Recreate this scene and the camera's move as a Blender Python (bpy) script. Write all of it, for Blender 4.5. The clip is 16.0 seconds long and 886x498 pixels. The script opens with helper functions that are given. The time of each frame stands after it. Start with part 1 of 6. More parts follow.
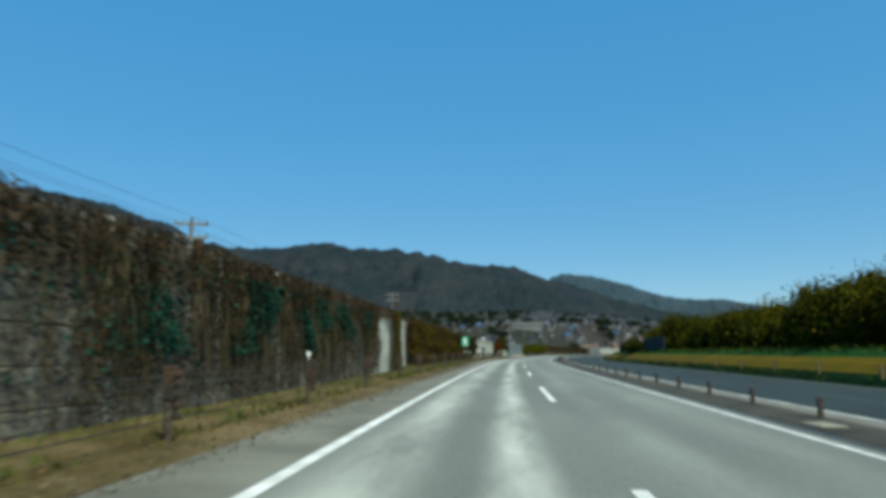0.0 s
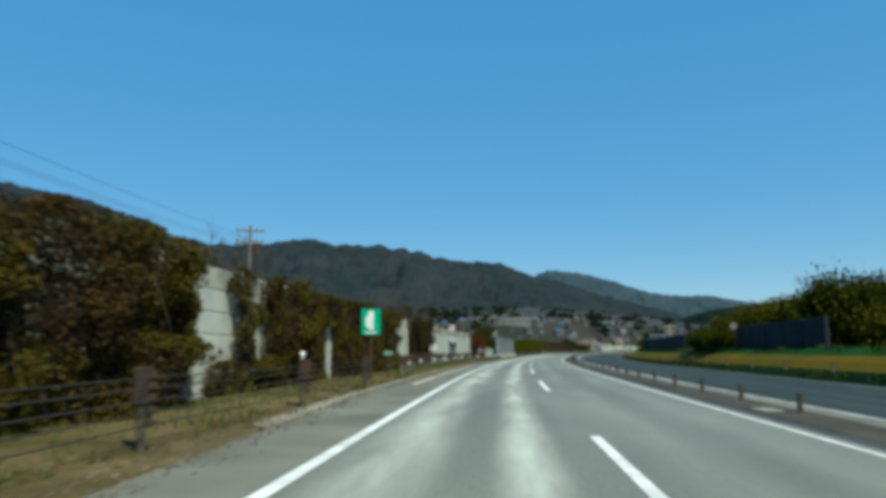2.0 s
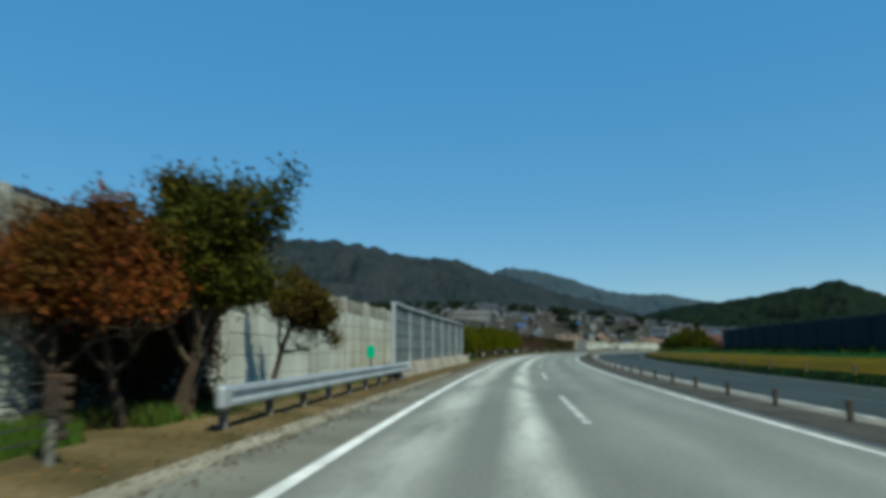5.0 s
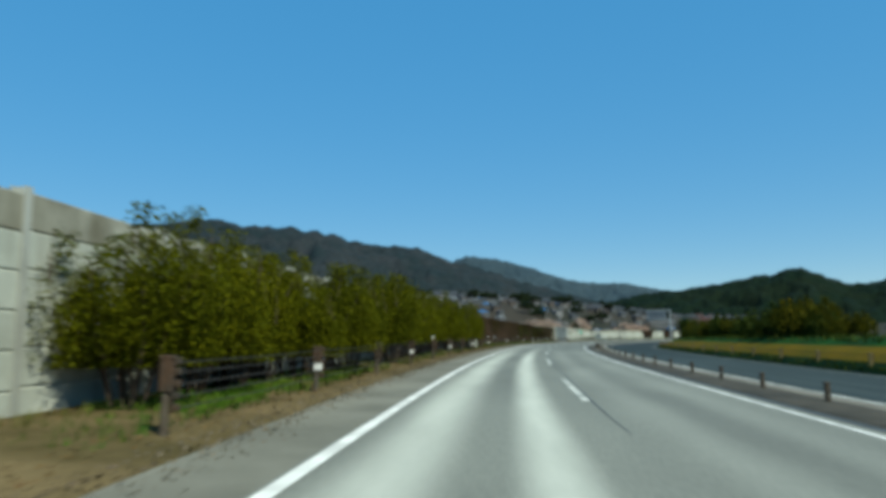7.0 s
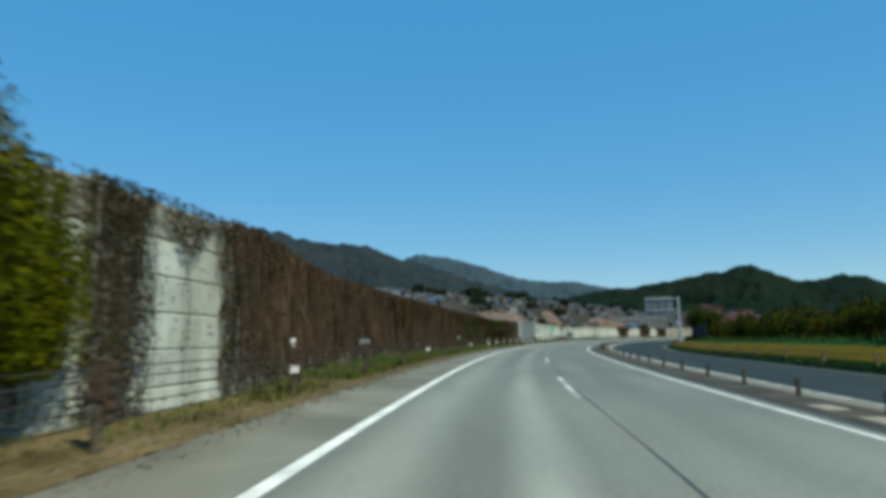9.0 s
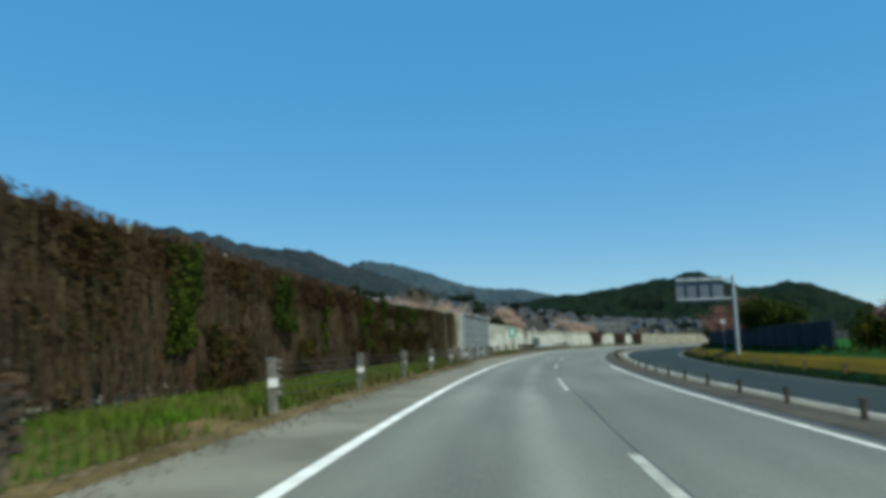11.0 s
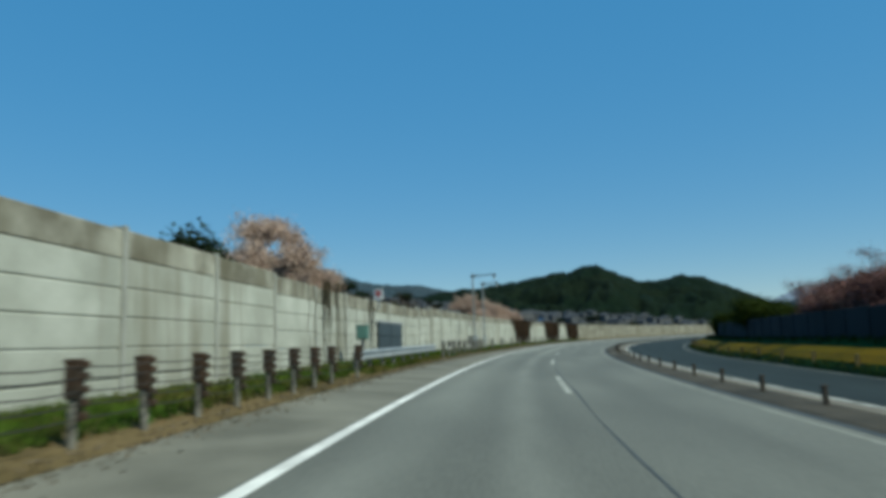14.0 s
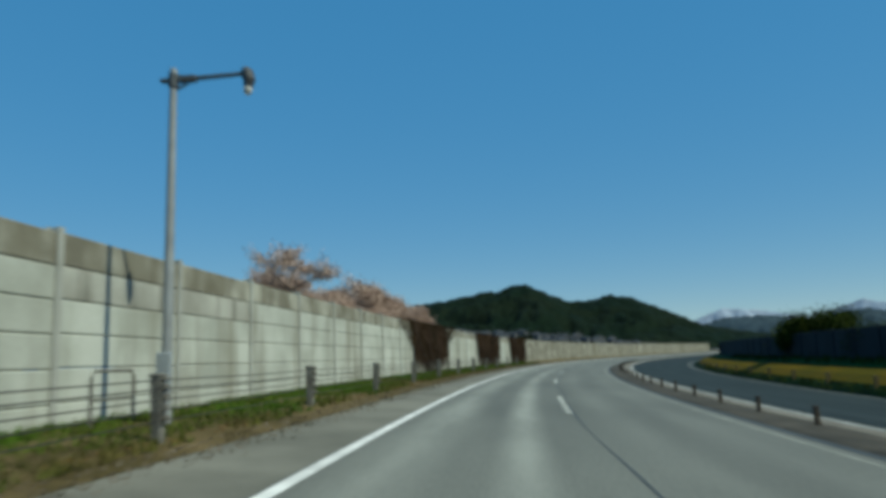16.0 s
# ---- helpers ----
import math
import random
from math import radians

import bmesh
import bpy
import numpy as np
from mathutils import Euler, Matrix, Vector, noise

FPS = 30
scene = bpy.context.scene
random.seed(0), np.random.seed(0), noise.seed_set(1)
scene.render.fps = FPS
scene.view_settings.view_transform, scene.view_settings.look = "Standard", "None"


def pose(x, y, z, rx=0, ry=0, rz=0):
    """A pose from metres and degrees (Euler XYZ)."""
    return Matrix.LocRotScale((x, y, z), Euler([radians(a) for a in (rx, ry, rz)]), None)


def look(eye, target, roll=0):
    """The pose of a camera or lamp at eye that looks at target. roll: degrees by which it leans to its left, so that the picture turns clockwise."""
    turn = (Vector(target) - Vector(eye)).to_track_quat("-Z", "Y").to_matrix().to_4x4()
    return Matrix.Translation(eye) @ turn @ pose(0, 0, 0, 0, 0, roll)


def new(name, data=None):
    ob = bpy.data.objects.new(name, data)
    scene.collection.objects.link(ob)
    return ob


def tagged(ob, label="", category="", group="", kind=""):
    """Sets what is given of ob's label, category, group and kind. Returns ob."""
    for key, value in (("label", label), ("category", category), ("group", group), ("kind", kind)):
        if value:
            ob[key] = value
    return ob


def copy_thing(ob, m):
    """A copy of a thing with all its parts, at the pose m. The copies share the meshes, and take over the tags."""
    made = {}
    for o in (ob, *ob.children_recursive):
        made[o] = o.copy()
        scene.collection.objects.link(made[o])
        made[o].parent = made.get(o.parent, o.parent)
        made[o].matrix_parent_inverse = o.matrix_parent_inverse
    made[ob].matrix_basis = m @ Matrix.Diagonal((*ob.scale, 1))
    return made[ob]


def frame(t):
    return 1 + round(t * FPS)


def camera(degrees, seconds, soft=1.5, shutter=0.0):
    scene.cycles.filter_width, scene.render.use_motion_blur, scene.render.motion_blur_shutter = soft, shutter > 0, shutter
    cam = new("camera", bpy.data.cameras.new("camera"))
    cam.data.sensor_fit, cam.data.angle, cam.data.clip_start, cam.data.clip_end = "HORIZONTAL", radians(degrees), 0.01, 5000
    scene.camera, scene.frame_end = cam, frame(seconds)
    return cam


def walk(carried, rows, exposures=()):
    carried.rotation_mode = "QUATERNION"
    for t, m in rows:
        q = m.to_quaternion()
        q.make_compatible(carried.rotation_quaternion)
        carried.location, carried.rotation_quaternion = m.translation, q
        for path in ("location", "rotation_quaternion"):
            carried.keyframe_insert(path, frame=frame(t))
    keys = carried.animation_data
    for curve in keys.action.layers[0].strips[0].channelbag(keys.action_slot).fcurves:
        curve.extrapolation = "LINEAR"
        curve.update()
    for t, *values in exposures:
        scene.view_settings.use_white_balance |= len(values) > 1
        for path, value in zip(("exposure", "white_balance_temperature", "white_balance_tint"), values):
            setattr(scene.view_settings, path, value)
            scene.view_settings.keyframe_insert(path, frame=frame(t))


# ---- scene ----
cam = camera(64.5, 16.0, soft=4.5, shutter=0.15)
PATH = (
    (0.0, pose(0.122, -0.012, -0.003, 98.986, 0.349, -0.998)),
    (0.5, pose(1.418, 13.148, 0.183, 99.207, 0.261, -1.403)),
    (1.0, pose(2.813, 26.298, 0.348, 99.110, 0.437, -1.643)),
    (1.5, pose(4.263, 39.442, 0.509, 98.859, 0.498, -1.902)),
    (2.0, pose(5.774, 52.579, 0.665, 98.789, 0.572, -2.139)),
    (2.5, pose(7.354, 65.709, 0.810, 98.827, 0.508, -2.484)),
    (3.0, pose(9.024, 78.827, 0.944, 98.904, 0.556, -2.935)),
    (3.5, pose(10.811, 91.931, 1.067, 98.439, 0.505, -3.564)),
    (4.0, pose(12.784, 105.007, 1.179, 98.364, 0.471, -4.222)),
    (4.5, pose(14.909, 118.060, 1.280, 98.763, 0.401, -4.979)),
    (5.0, pose(17.184, 131.088, 1.379, 98.591, 0.473, -5.603)),
    (5.2, pose(18.133, 136.292, 1.420, 98.362, 0.495, -5.931)),
    (5.8, pose(21.157, 151.871, 1.554, 98.350, 0.561, -6.918)),
    (6.6, pose(25.555, 172.570, 1.760, 98.000, 0.656, -8.116)),
    (7.1, pose(28.514, 185.461, 1.906, 97.400, 0.722, -8.979)),
    (7.3, pose(29.753, 190.605, 1.967, 96.063, 0.749, -9.324)),
    (7.5, pose(31.038, 195.738, 2.030, 97.493, 0.746, -9.703)),
    (8.0, pose(34.509, 208.503, 2.177, 97.448, 0.926, -10.726)),
    (8.5, pose(38.186, 221.208, 2.312, 97.315, 1.054, -11.745)),
    (9.0, pose(42.078, 233.848, 2.438, 97.572, 1.085, -12.777)),
    (9.8, pose(48.715, 253.964, 2.626, 97.763, 1.197, -14.212)),
    (10.6, pose(55.931, 273.928, 2.781, 97.952, 1.202, -16.094)),
    (11.5, pose(64.848, 296.143, 2.888, 98.193, 1.350, -18.335)),
    (12.0, pose(70.298, 308.301, 2.928, 98.013, 1.558, -19.827)),
    (12.5, pose(76.071, 320.327, 2.983, 98.082, 1.681, -21.350)),
    (13.0, pose(82.166, 332.212, 3.052, 98.752, 1.786, -22.770)),
    (13.5, pose(88.504, 343.988, 3.131, 97.822, 2.041, -24.080)),
    (14.0, pose(95.123, 355.629, 3.210, 97.660, 2.065, -25.307)),
    (14.5, pose(102.011, 367.122, 3.281, 98.227, 2.017, -26.538)),
    (15.0, pose(109.142, 378.465, 3.344, 98.285, 2.206, -28.091)),
    (15.5, pose(116.591, 389.602, 3.400, 98.048, 2.258, -29.622)),
    (16.0, pose(124.353, 400.522, 3.447, 99.181, 2.213, -31.127)),
)
STOPS = ((0, 0), (3, 0), (4, -0.1), (5, -0.2), (5.5, -0.2), (7.3, 0.0), (9, 0.0), (12, 0.0), (12.5, -0.2), (13.5, -0.22), (14.5, -0.36), (15.5, -0.42), (16, -0.4))
walk(cam, PATH, [(t, 1.20 + e, 6700, -5) for t, e in STOPS])

# ---- world, sun, exposure ----
SUN_AZ, SUN_EL = radians(150), radians(49)
world = bpy.data.worlds.new("sky")
scene.world = world
world.use_nodes = True
wn, wl = world.node_tree.nodes, world.node_tree.links
sky = wn.new("ShaderNodeTexSky")
sky.sky_type = "NISHITA"
sky.sun_disc = False
sky.sun_elevation, sky.sun_rotation = SUN_EL, SUN_AZ
sky.air_density, sky.dust_density, sky.ozone_density, sky.altitude = 1.0, 0.1, 3.0, 800
wn["Background"].inputs["Strength"].default_value = 0.172
soft = wn.new("ShaderNodeGamma")
soft.inputs["Gamma"].default_value = 0.42
clear = wn.new("ShaderNodeHueSaturation")
clear.inputs["Saturation"].default_value = 2.3
clear.inputs["Hue"].default_value = 0.506
wl.new(sky.outputs["Color"], soft.inputs["Color"])
wl.new(soft.outputs["Color"], clear.inputs["Color"])
haze = wn.new("ShaderNodeMix")
haze.data_type = "RGBA"
haze.inputs["Factor"].default_value = 0.42
haze.inputs["B"].default_value = (0.25, 0.83, 1.74, 1)
wl.new(clear.outputs["Color"], haze.inputs["A"])
wl.new(haze.outputs["Result"], wn["Background"].inputs["Color"])
sun = new("sun", bpy.data.lights.new("sun", "SUN"))
sun.data.energy, sun.data.angle, sun.data.color = 2.65, radians(0.53), (1.0, 0.95, 0.85)
sun.matrix_basis = look((0, 0, 60), (-math.sin(SUN_AZ) * 50, -math.cos(SUN_AZ) * 50, 60 - 50 * math.tan(SUN_EL)))

# ---- the road's line: stations in metres along it, offsets to the right, heights over its surface ----
NODES = [0, .5, 1, 1.5, 2, 2.5, 3, 3.5, 4, 4.5, 5, 5.8, 6.6, 7.3, 7.5, 8, 8.5, 9, 9.8, 10.6, 11.5, 12, 12.5, 13, 13.5, 14, 14.5, 15,
    15.5, 16, 17, 18, 19, 20, 22, 24]
TURN = [5.62, 6.01, 6.27, 6.54, 6.79, 7.12, 7.58, 8.2, 8.85, 9.6, 10.24, 11.56, 12.76, 13.97, 14.36, 15.41, 16.44, 17.48, 18.94, 20.82, 23.09, 24.61,
    26.15, 27.61, 28.92, 30.15, 31.39, 32.97, 34.5, 36.05, 39.1, 42.2, 45.3, 48.4, 54.5, 60.6]
GRADE = [1.5, 1.29, 1.21, 1.21, 1.14, 1.05, 0.97, 0.89, 0.79, 0.74, 0.75, 0.88, 1.04, 1.17, 1.18, 1.08, 0.98, 0.93, 0.85, 0.6, 0.29, 0.36, 0.51, 0.58,
    0.6, 0.59, 0.49, 0.44, 0.41, 0.31, 0.4, 0.43, 0.43, 0.43, 0.42, 0.42]
BANK = [1.4, 1.31, 1.49, 1.55, 1.63, 1.56, 1.61, 1.56, 1.53, 1.46, 1.53, 1.62, 1.71, 1.8, 1.8, 1.98, 2.11, 2.14, 2.26, 2.26, 2.41, 2.62, 2.75, 2.86,
    3.11, 3.13, 3.09, 3.28, 3.33, 3.29, 3.85, 3.82, 3.83, 3.83, 3.83, 3.83]
EYE_H = 1.295
_t = np.arange(-3.0, 33.001, 0.05)
_turn = np.interp(_t, NODES, TURN)
_k = np.hanning(21) / np.hanning(21).sum()
_turn = np.convolve(np.pad(_turn, 10, mode="reflect", reflect_type="odd"), _k, "valid")
_bank = np.radians(np.convolve(np.pad(np.interp(_t, NODES, BANK), 10, mode="edge"), _k, "valid"))
_v = np.where(_t < 9, 26.448, 26.448 + 0.357 * np.clip((_t - 9) / 5, 0, 1)) * 0.05
_hd = np.radians(_turn)


def _sum(d):
    c = np.concatenate([[0], np.cumsum(0.5 * (d[1:] + d[:-1]))])
    return c - np.interp(0.0, _t, c)


_S, _X, _Y = _sum(_v), _sum(np.sin(_hd) * _v), _sum(np.cos(_hd) * _v)
_Z = _sum(np.interp(_t, NODES, GRADE) * 0.01 * _v) - EYE_H


def opp_drop(s):
    """How far the far carriageway's outer edge lies under the near one's plane."""
    return np.interp(s, [60, 190, 385, 450], [0.0, 0.12, 0.22, 0.12])


def R(s, u, z=0.0):
    """World place of station s, offset u, height z over the road."""
    h, b = np.interp(s, _S, _hd), np.interp(s, _S, _bank)
    low = opp_drop(s) * np.clip((u - 7.3) / 8.2, 0, 1.3)
    return Vector((float(np.interp(s, _S, _X) + u * math.cos(h) * math.cos(b)), float(np.interp(s, _S, _Y) - u * math.sin(h) * math.cos(b)),
        float(np.interp(s, _S, _Z) - u * math.sin(b) + z - low)))


def at(s, u, z=0.0, turn=0.0):
    """Upright pose there; local x to the right, y along the road. turn: degrees anticlockwise."""
    return Matrix.Translation(R(s, u, z)) @ Matrix.Rotation(-float(np.interp(s, _S, _hd)) + radians(turn), 4, "Z")


def near_road(x, y):
    i = int(np.argmin((_X - x) ** 2 + (_Y - y) ** 2))
    return i, (x - _X[i]) * math.cos(_hd[i]) - (y - _Y[i]) * math.sin(_hd[i])

# ---- materials ----
def material(name, base, rough=0.8, metal=0.0, second=None, scale=1.0, fine=12.0, grain=0.12, bump=0.2, bump_scale=30.0, island=0.0, each=0.0,
        stretch=(1, 1, 1), streak=None, use_uv=False, spec=None):
    """A surface with blotches (second colour) at one scale, grain at a finer one, and fine relief."""
    m = bpy.data.materials.new(name)
    m.use_nodes = True
    n, l = m.node_tree.nodes, m.node_tree.links
    b = n["Principled BSDF"]
    b.inputs["Roughness"].default_value, b.inputs["Metallic"].default_value = rough, metal
    b.inputs["Specular IOR Level"].default_value = (0.06 if island or rough > 0.94 else 0.3) if spec is None else spec
    if use_uv:
        co = n.new("ShaderNodeUVMap").outputs[0]
    else:
        co = n.new("ShaderNodeNewGeometry").outputs["Position"]
    mp = n.new("ShaderNodeMapping")
    mp.inputs["Scale"].default_value = stretch
    l.new(co, mp.inputs[0])
    second = second or tuple(c * 0.7 for c in base)

    def noise_at(s, detail=4):
        t = n.new("ShaderNodeTexNoise")
        t.inputs["Scale"].default_value, t.inputs["Detail"].default_value = s, detail
        l.new(mp.outputs[0], t.inputs["Vector"])
        return t

    big, small = noise_at(scale), noise_at(fine, 3)
    ramp = n.new("ShaderNodeValToRGB")
    ramp.color_ramp.elements[0].position, ramp.color_ramp.elements[1].position = 0.36, 0.64
    ramp.color_ramp.elements[0].color, ramp.color_ramp.elements[1].color = (*second, 1), (*base, 1)
    l.new(big.outputs["Fac"], ramp.inputs[0])
    hsv = n.new("ShaderNodeHueSaturation")
    l.new(ramp.outputs[0], hsv.inputs["Color"])
    val = n.new("ShaderNodeMath")
    val.operation = "MULTIPLY_ADD"
    val.inputs[1].default_value, val.inputs[2].default_value = grain * 2, 1 - grain
    l.new(small.outputs["Fac"], val.inputs[0])
    value = val.outputs[0]
    for amount, socket in ((island, "island"), (each, "each")):
        if amount:
            src = n.new("ShaderNodeNewGeometry").outputs["Random Per Island"] if socket == "island" else n.new("ShaderNodeObjectInfo").outputs["Random"]
            f = n.new("ShaderNodeMath")
            f.operation = "MULTIPLY_ADD"
            f.inputs[1].default_value, f.inputs[2].default_value = amount, 1 - amount / 2
            l.new(src, f.inputs[0])
            g = n.new("ShaderNodeMath")
            g.operation = "MULTIPLY"
            l.new(value, g.inputs[0])
            l.new(f.outputs[0], g.inputs[1])
            value = g.outputs[0]
            if socket == "island":
                hu = n.new("ShaderNodeMath")
                hu.operation = "MULTIPLY_ADD"
                hu.inputs[1].default_value, hu.inputs[2].default_value = -0.05 * amount, 0.5 + 0.02 * amount
                l.new(src, hu.inputs[0])
                l.new(hu.outputs[0], hsv.inputs["Hue"])
    l.new(value, hsv.inputs["Value"])
    colour = hsv.outputs[0]
    if streak:
        # runs of dirt: (colour, density, scale across)
        sm = n.new("ShaderNodeMapping")
        sm.inputs["Scale"].default_value = (streak[2], streak[2], streak[2] * 0.12)
        l.new(co, sm.inputs[0])
        st = n.new("ShaderNodeTexNoise")
        st.inputs["Scale"].default_value, st.inputs["Detail"].default_value = 1.0, 5
        l.new(sm.outputs[0], st.inputs["Vector"])
        sr = n.new("ShaderNodeValToRGB")
        sr.color_ramp.elements[0].position, sr.color_ramp.elements[1].position = 0.62 - streak[1], 0.78 - streak[1]
        l.new(st.outputs["Fac"], sr.inputs[0])
        mix = n.new("ShaderNodeMix")
        mix.data_type = "RGBA"
        mix.inputs["B"].default_value = (*streak[0], 1)
        fm = n.new("ShaderNodeMath")
        fm.operation = "MULTIPLY"
        fm.inputs[1].default_value = 0.75
        l.new(sr.outputs[0], fm.inputs[0])
        l.new(fm.outputs[0], mix.inputs["Factor"])
        l.new(colour, mix.inputs["A"])
        colour = mix.outputs["Result"]
    l.new(colour, b.inputs["Base Color"])
    if bump:
        bt = noise_at(bump_scale, 4)
        bp = n.new("ShaderNodeBump")
        bp.inputs["Strength"].default_value, bp.inputs["Distance"].default_value = bump, 0.02
        l.new(bt.outputs["Fac"], bp.inputs["Height"])
        l.new(bp.outputs[0], b.inputs["Normal"])
    return m


def asphalt(name, base, worn, bands):
    """Road surface: coarse blotches, grain, and paler polished wheel tracks at the given offsets (u, half width, strength)."""
    m = material(name, base, 0.75, second=tuple(c * 0.74 for c in base), scale=0.5, fine=24, grain=0.3, bump=0.35, bump_scale=90, use_uv=True,
        stretch=(1, 0.16, 1))
    n, l = m.node_tree.nodes, m.node_tree.links
    b = n["Principled BSDF"]
    src = b.inputs["Base Color"].links[0].from_socket
    uv = n.new("ShaderNodeUVMap")
    sep = n.new("ShaderNodeSeparateXYZ")
    l.new(uv.outputs[0], sep.inputs[0])
    total = None
    for u, w, k in bands:
        d = n.new("ShaderNodeMath")
        d.operation = "SUBTRACT"
        d.inputs[1].default_value = u
        l.new(sep.outputs[0], d.inputs[0])
        a = n.new("ShaderNodeMath")
        a.operation = "ABSOLUTE"
        l.new(d.outputs[0], a.inputs[0])
        mr = n.new("ShaderNodeMapRange")
        mr.interpolation_type = "SMOOTHSTEP"
        mr.inputs["From Min"].default_value, mr.inputs["From Max"].default_value = 0, w
        mr.inputs["To Min"].default_value, mr.inputs["To Max"].default_value = k, 0
        l.new(a.outputs[0], mr.inputs["Value"])
        if total is None:
            total = mr.outputs[0]
        else:
            ad = n.new("ShaderNodeMath")
            l.new(total, ad.inputs[0])
            l.new(mr.outputs[0], ad.inputs[1])
            total = ad.outputs[0]
    # the wear comes and goes along the road
    mp = n.new("ShaderNodeMapping")
    mp.inputs["Scale"].default_value = (0.85, 0.15, 1)
    l.new(uv.outputs[0], mp.inputs[0])
    t = n.new("ShaderNodeTexNoise")
    t.inputs["Scale"].default_value, t.inputs["Detail"].default_value, t.inputs["Roughness"].default_value = 1, 8, 0.62
    l.new(mp.outputs[0], t.inputs["Vector"])
    mr = n.new("ShaderNodeMapRange")
    mr.inputs["From Min"].default_value, mr.inputs["From Max"].default_value = 0.36, 0.64
    mr.inputs["To Min"].default_value, mr.inputs["To Max"].default_value = 0.1, 1.15
    l.new(t.outputs["Fac"], mr.inputs["Value"])
    # and is stronger on the older stretches of paving
    far = n.new("ShaderNodeMapRange")
    far.inputs["From Min"].default_value, far.inputs["From Max"].default_value = 0, 620
    l.new(sep.outputs[1], far.inputs["Value"])
    age = n.new("ShaderNodeValToRGB")
    stops = ((0.0, 0.95), (0.24, 0.9), (0.31, 1.0), (0.36, 1.0), (0.40, 0.3), (0.6, 0.18), (0.68, 0.2), (0.71, 0.55), (0.8, 0.4))
    for k, (at_s, amount) in enumerate(stops):
        e = age.color_ramp.elements[k] if k < 2 else age.color_ramp.elements.new(at_s)
        e.position, e.color = at_s, (amount, amount, amount, 1)
    l.new(far.outputs[0], age.inputs[0])
    # where the tracks are worn through, they run unbroken
    even = n.new("ShaderNodeValToRGB")
    for k, (at_s, amount) in enumerate(((0.0, 0.1), (0.25, 0.15), (0.32, 0.8), (0.38, 0.75), (0.45, 0.4))):
        e = even.color_ramp.elements[k] if k < 2 else even.color_ramp.elements.new(at_s)
        e.position, e.color = at_s, (amount, amount, amount, 1)
    l.new(far.outputs[0], even.inputs[0])
    l.new(even.outputs[0], mr.inputs["To Min"])
    aged = n.new("ShaderNodeMath")
    aged.operation = "MULTIPLY"
    l.new(total, aged.inputs[0])
    l.new(age.outputs[0], aged.inputs[1])
    total = aged.outputs[0]
    mu = n.new("ShaderNodeMath")
    mu.operation = "MULTIPLY"
    mu.use_clamp = True
    l.new(total, mu.inputs[0])
    l.new(mr.outputs[0], mu.inputs[1])
    mix = n.new("ShaderNodeMix")
    mix.data_type = "RGBA"
    mix.inputs["B"].default_value = (*worn, 1)
    l.new(mu.outputs[0], mix.inputs["Factor"])
    l.new(src, mix.inputs["A"])
    # newer, darker paving from the middle of the stretch on
    tone = n.new("ShaderNodeValToRGB")
    for k, (at_s, amount) in enumerate(((0.39, 1.0), (0.43, 0.8))):
        tone.color_ramp.elements[k].position, tone.color_ramp.elements[k].color = at_s, (amount, amount, amount, 1)
    l.new(far.outputs[0], tone.inputs[0])
    dim = n.new("ShaderNodeMix")
    dim.data_type, dim.blend_type = "RGBA", "MULTIPLY"
    dim.inputs["Factor"].default_value = 1.0
    l.new(mix.outputs["Result"], dim.inputs["A"])
    l.new(tone.outputs[0], dim.inputs["B"])
    l.new(dim.outputs["Result"], b.inputs["Base Color"])
    return m


ASPHALT = asphalt("road_asphalt", (0.168, 0.174, 0.148), (0.45, 0.465, 0.405), ((-1.3, 0.8, 0.8), (0.3, 0.55, 0.95), (2.3, 0.7, 0.14), (3.9, 0.7, 0.12)))
ASPHALT_FAR = asphalt("far_asphalt", (0.034, 0.045, 0.045), (0.06, 0.074, 0.07), ((9.2, 0.6, 0.5), (10.8, 0.6, 0.5), (12.8, 0.6, 0.4)))
ASPHALT_FAR.node_tree.nodes["Principled BSDF"].inputs["Specular IOR Level"].default_value = 0.08
SHOULDER = material("shoulder_asphalt", (0.1722, 0.1681, 0.1353), 0.85, second=(0.1066, 0.1041, 0.082), scale=0.5, fine=25, grain=0.2, bump=0.4, bump_scale=60)
MEDIAN = material("median_paving", (0.06, 0.052, 0.037), 0.9, second=(0.028, 0.025, 0.017), scale=0.8, fine=14, grain=0.25, bump=0.5, bump_scale=30)
GUTTER = material("gutter_concrete", (0.27, 0.25, 0.19), 0.85, second=(0.17, 0.15, 0.11), scale=0.7, fine=15, grain=0.15, bump=0.3)
DUSTY = material("dusty_concrete", (0.17, 0.16, 0.13), 0.9, second=(0.11, 0.10, 0.08), scale=0.8, fine=15, grain=0.2, bump=0.3)
PAINT = material("road_paint", (0.72, 0.72, 0.68), 0.6, second=(0.5, 0.5, 0.47), scale=1.6, fine=30, grain=0.12, bump=0.2, bump_scale=80)
PAINT_WORN = material("worn_road_paint", (0.46, 0.47, 0.43), 0.7, second=(0.21, 0.22, 0.2), scale=1.2, fine=25, grain=0.2, bump=0.2, bump_scale=80)
PAINT_FADED = material("faded_road_paint", (0.38, 0.39, 0.35), 0.75, second=(0.19, 0.195, 0.17), scale=1.4, fine=25, grain=0.2, bump=0.2, bump_scale=80)
PAINT_FAINT = material("faint_road_paint", (0.27, 0.275, 0.24), 0.75, second=(0.19, 0.195, 0.165), scale=1.2, fine=25, grain=0.2, bump=0.2, bump_scale=80)
PAINT_CREAM = material("cream_road_paint", (0.5, 0.45, 0.32), 0.7, second=(0.36, 0.33, 0.25), scale=1.5, fine=30, grain=0.15, bump=0.2, bump_scale=80)
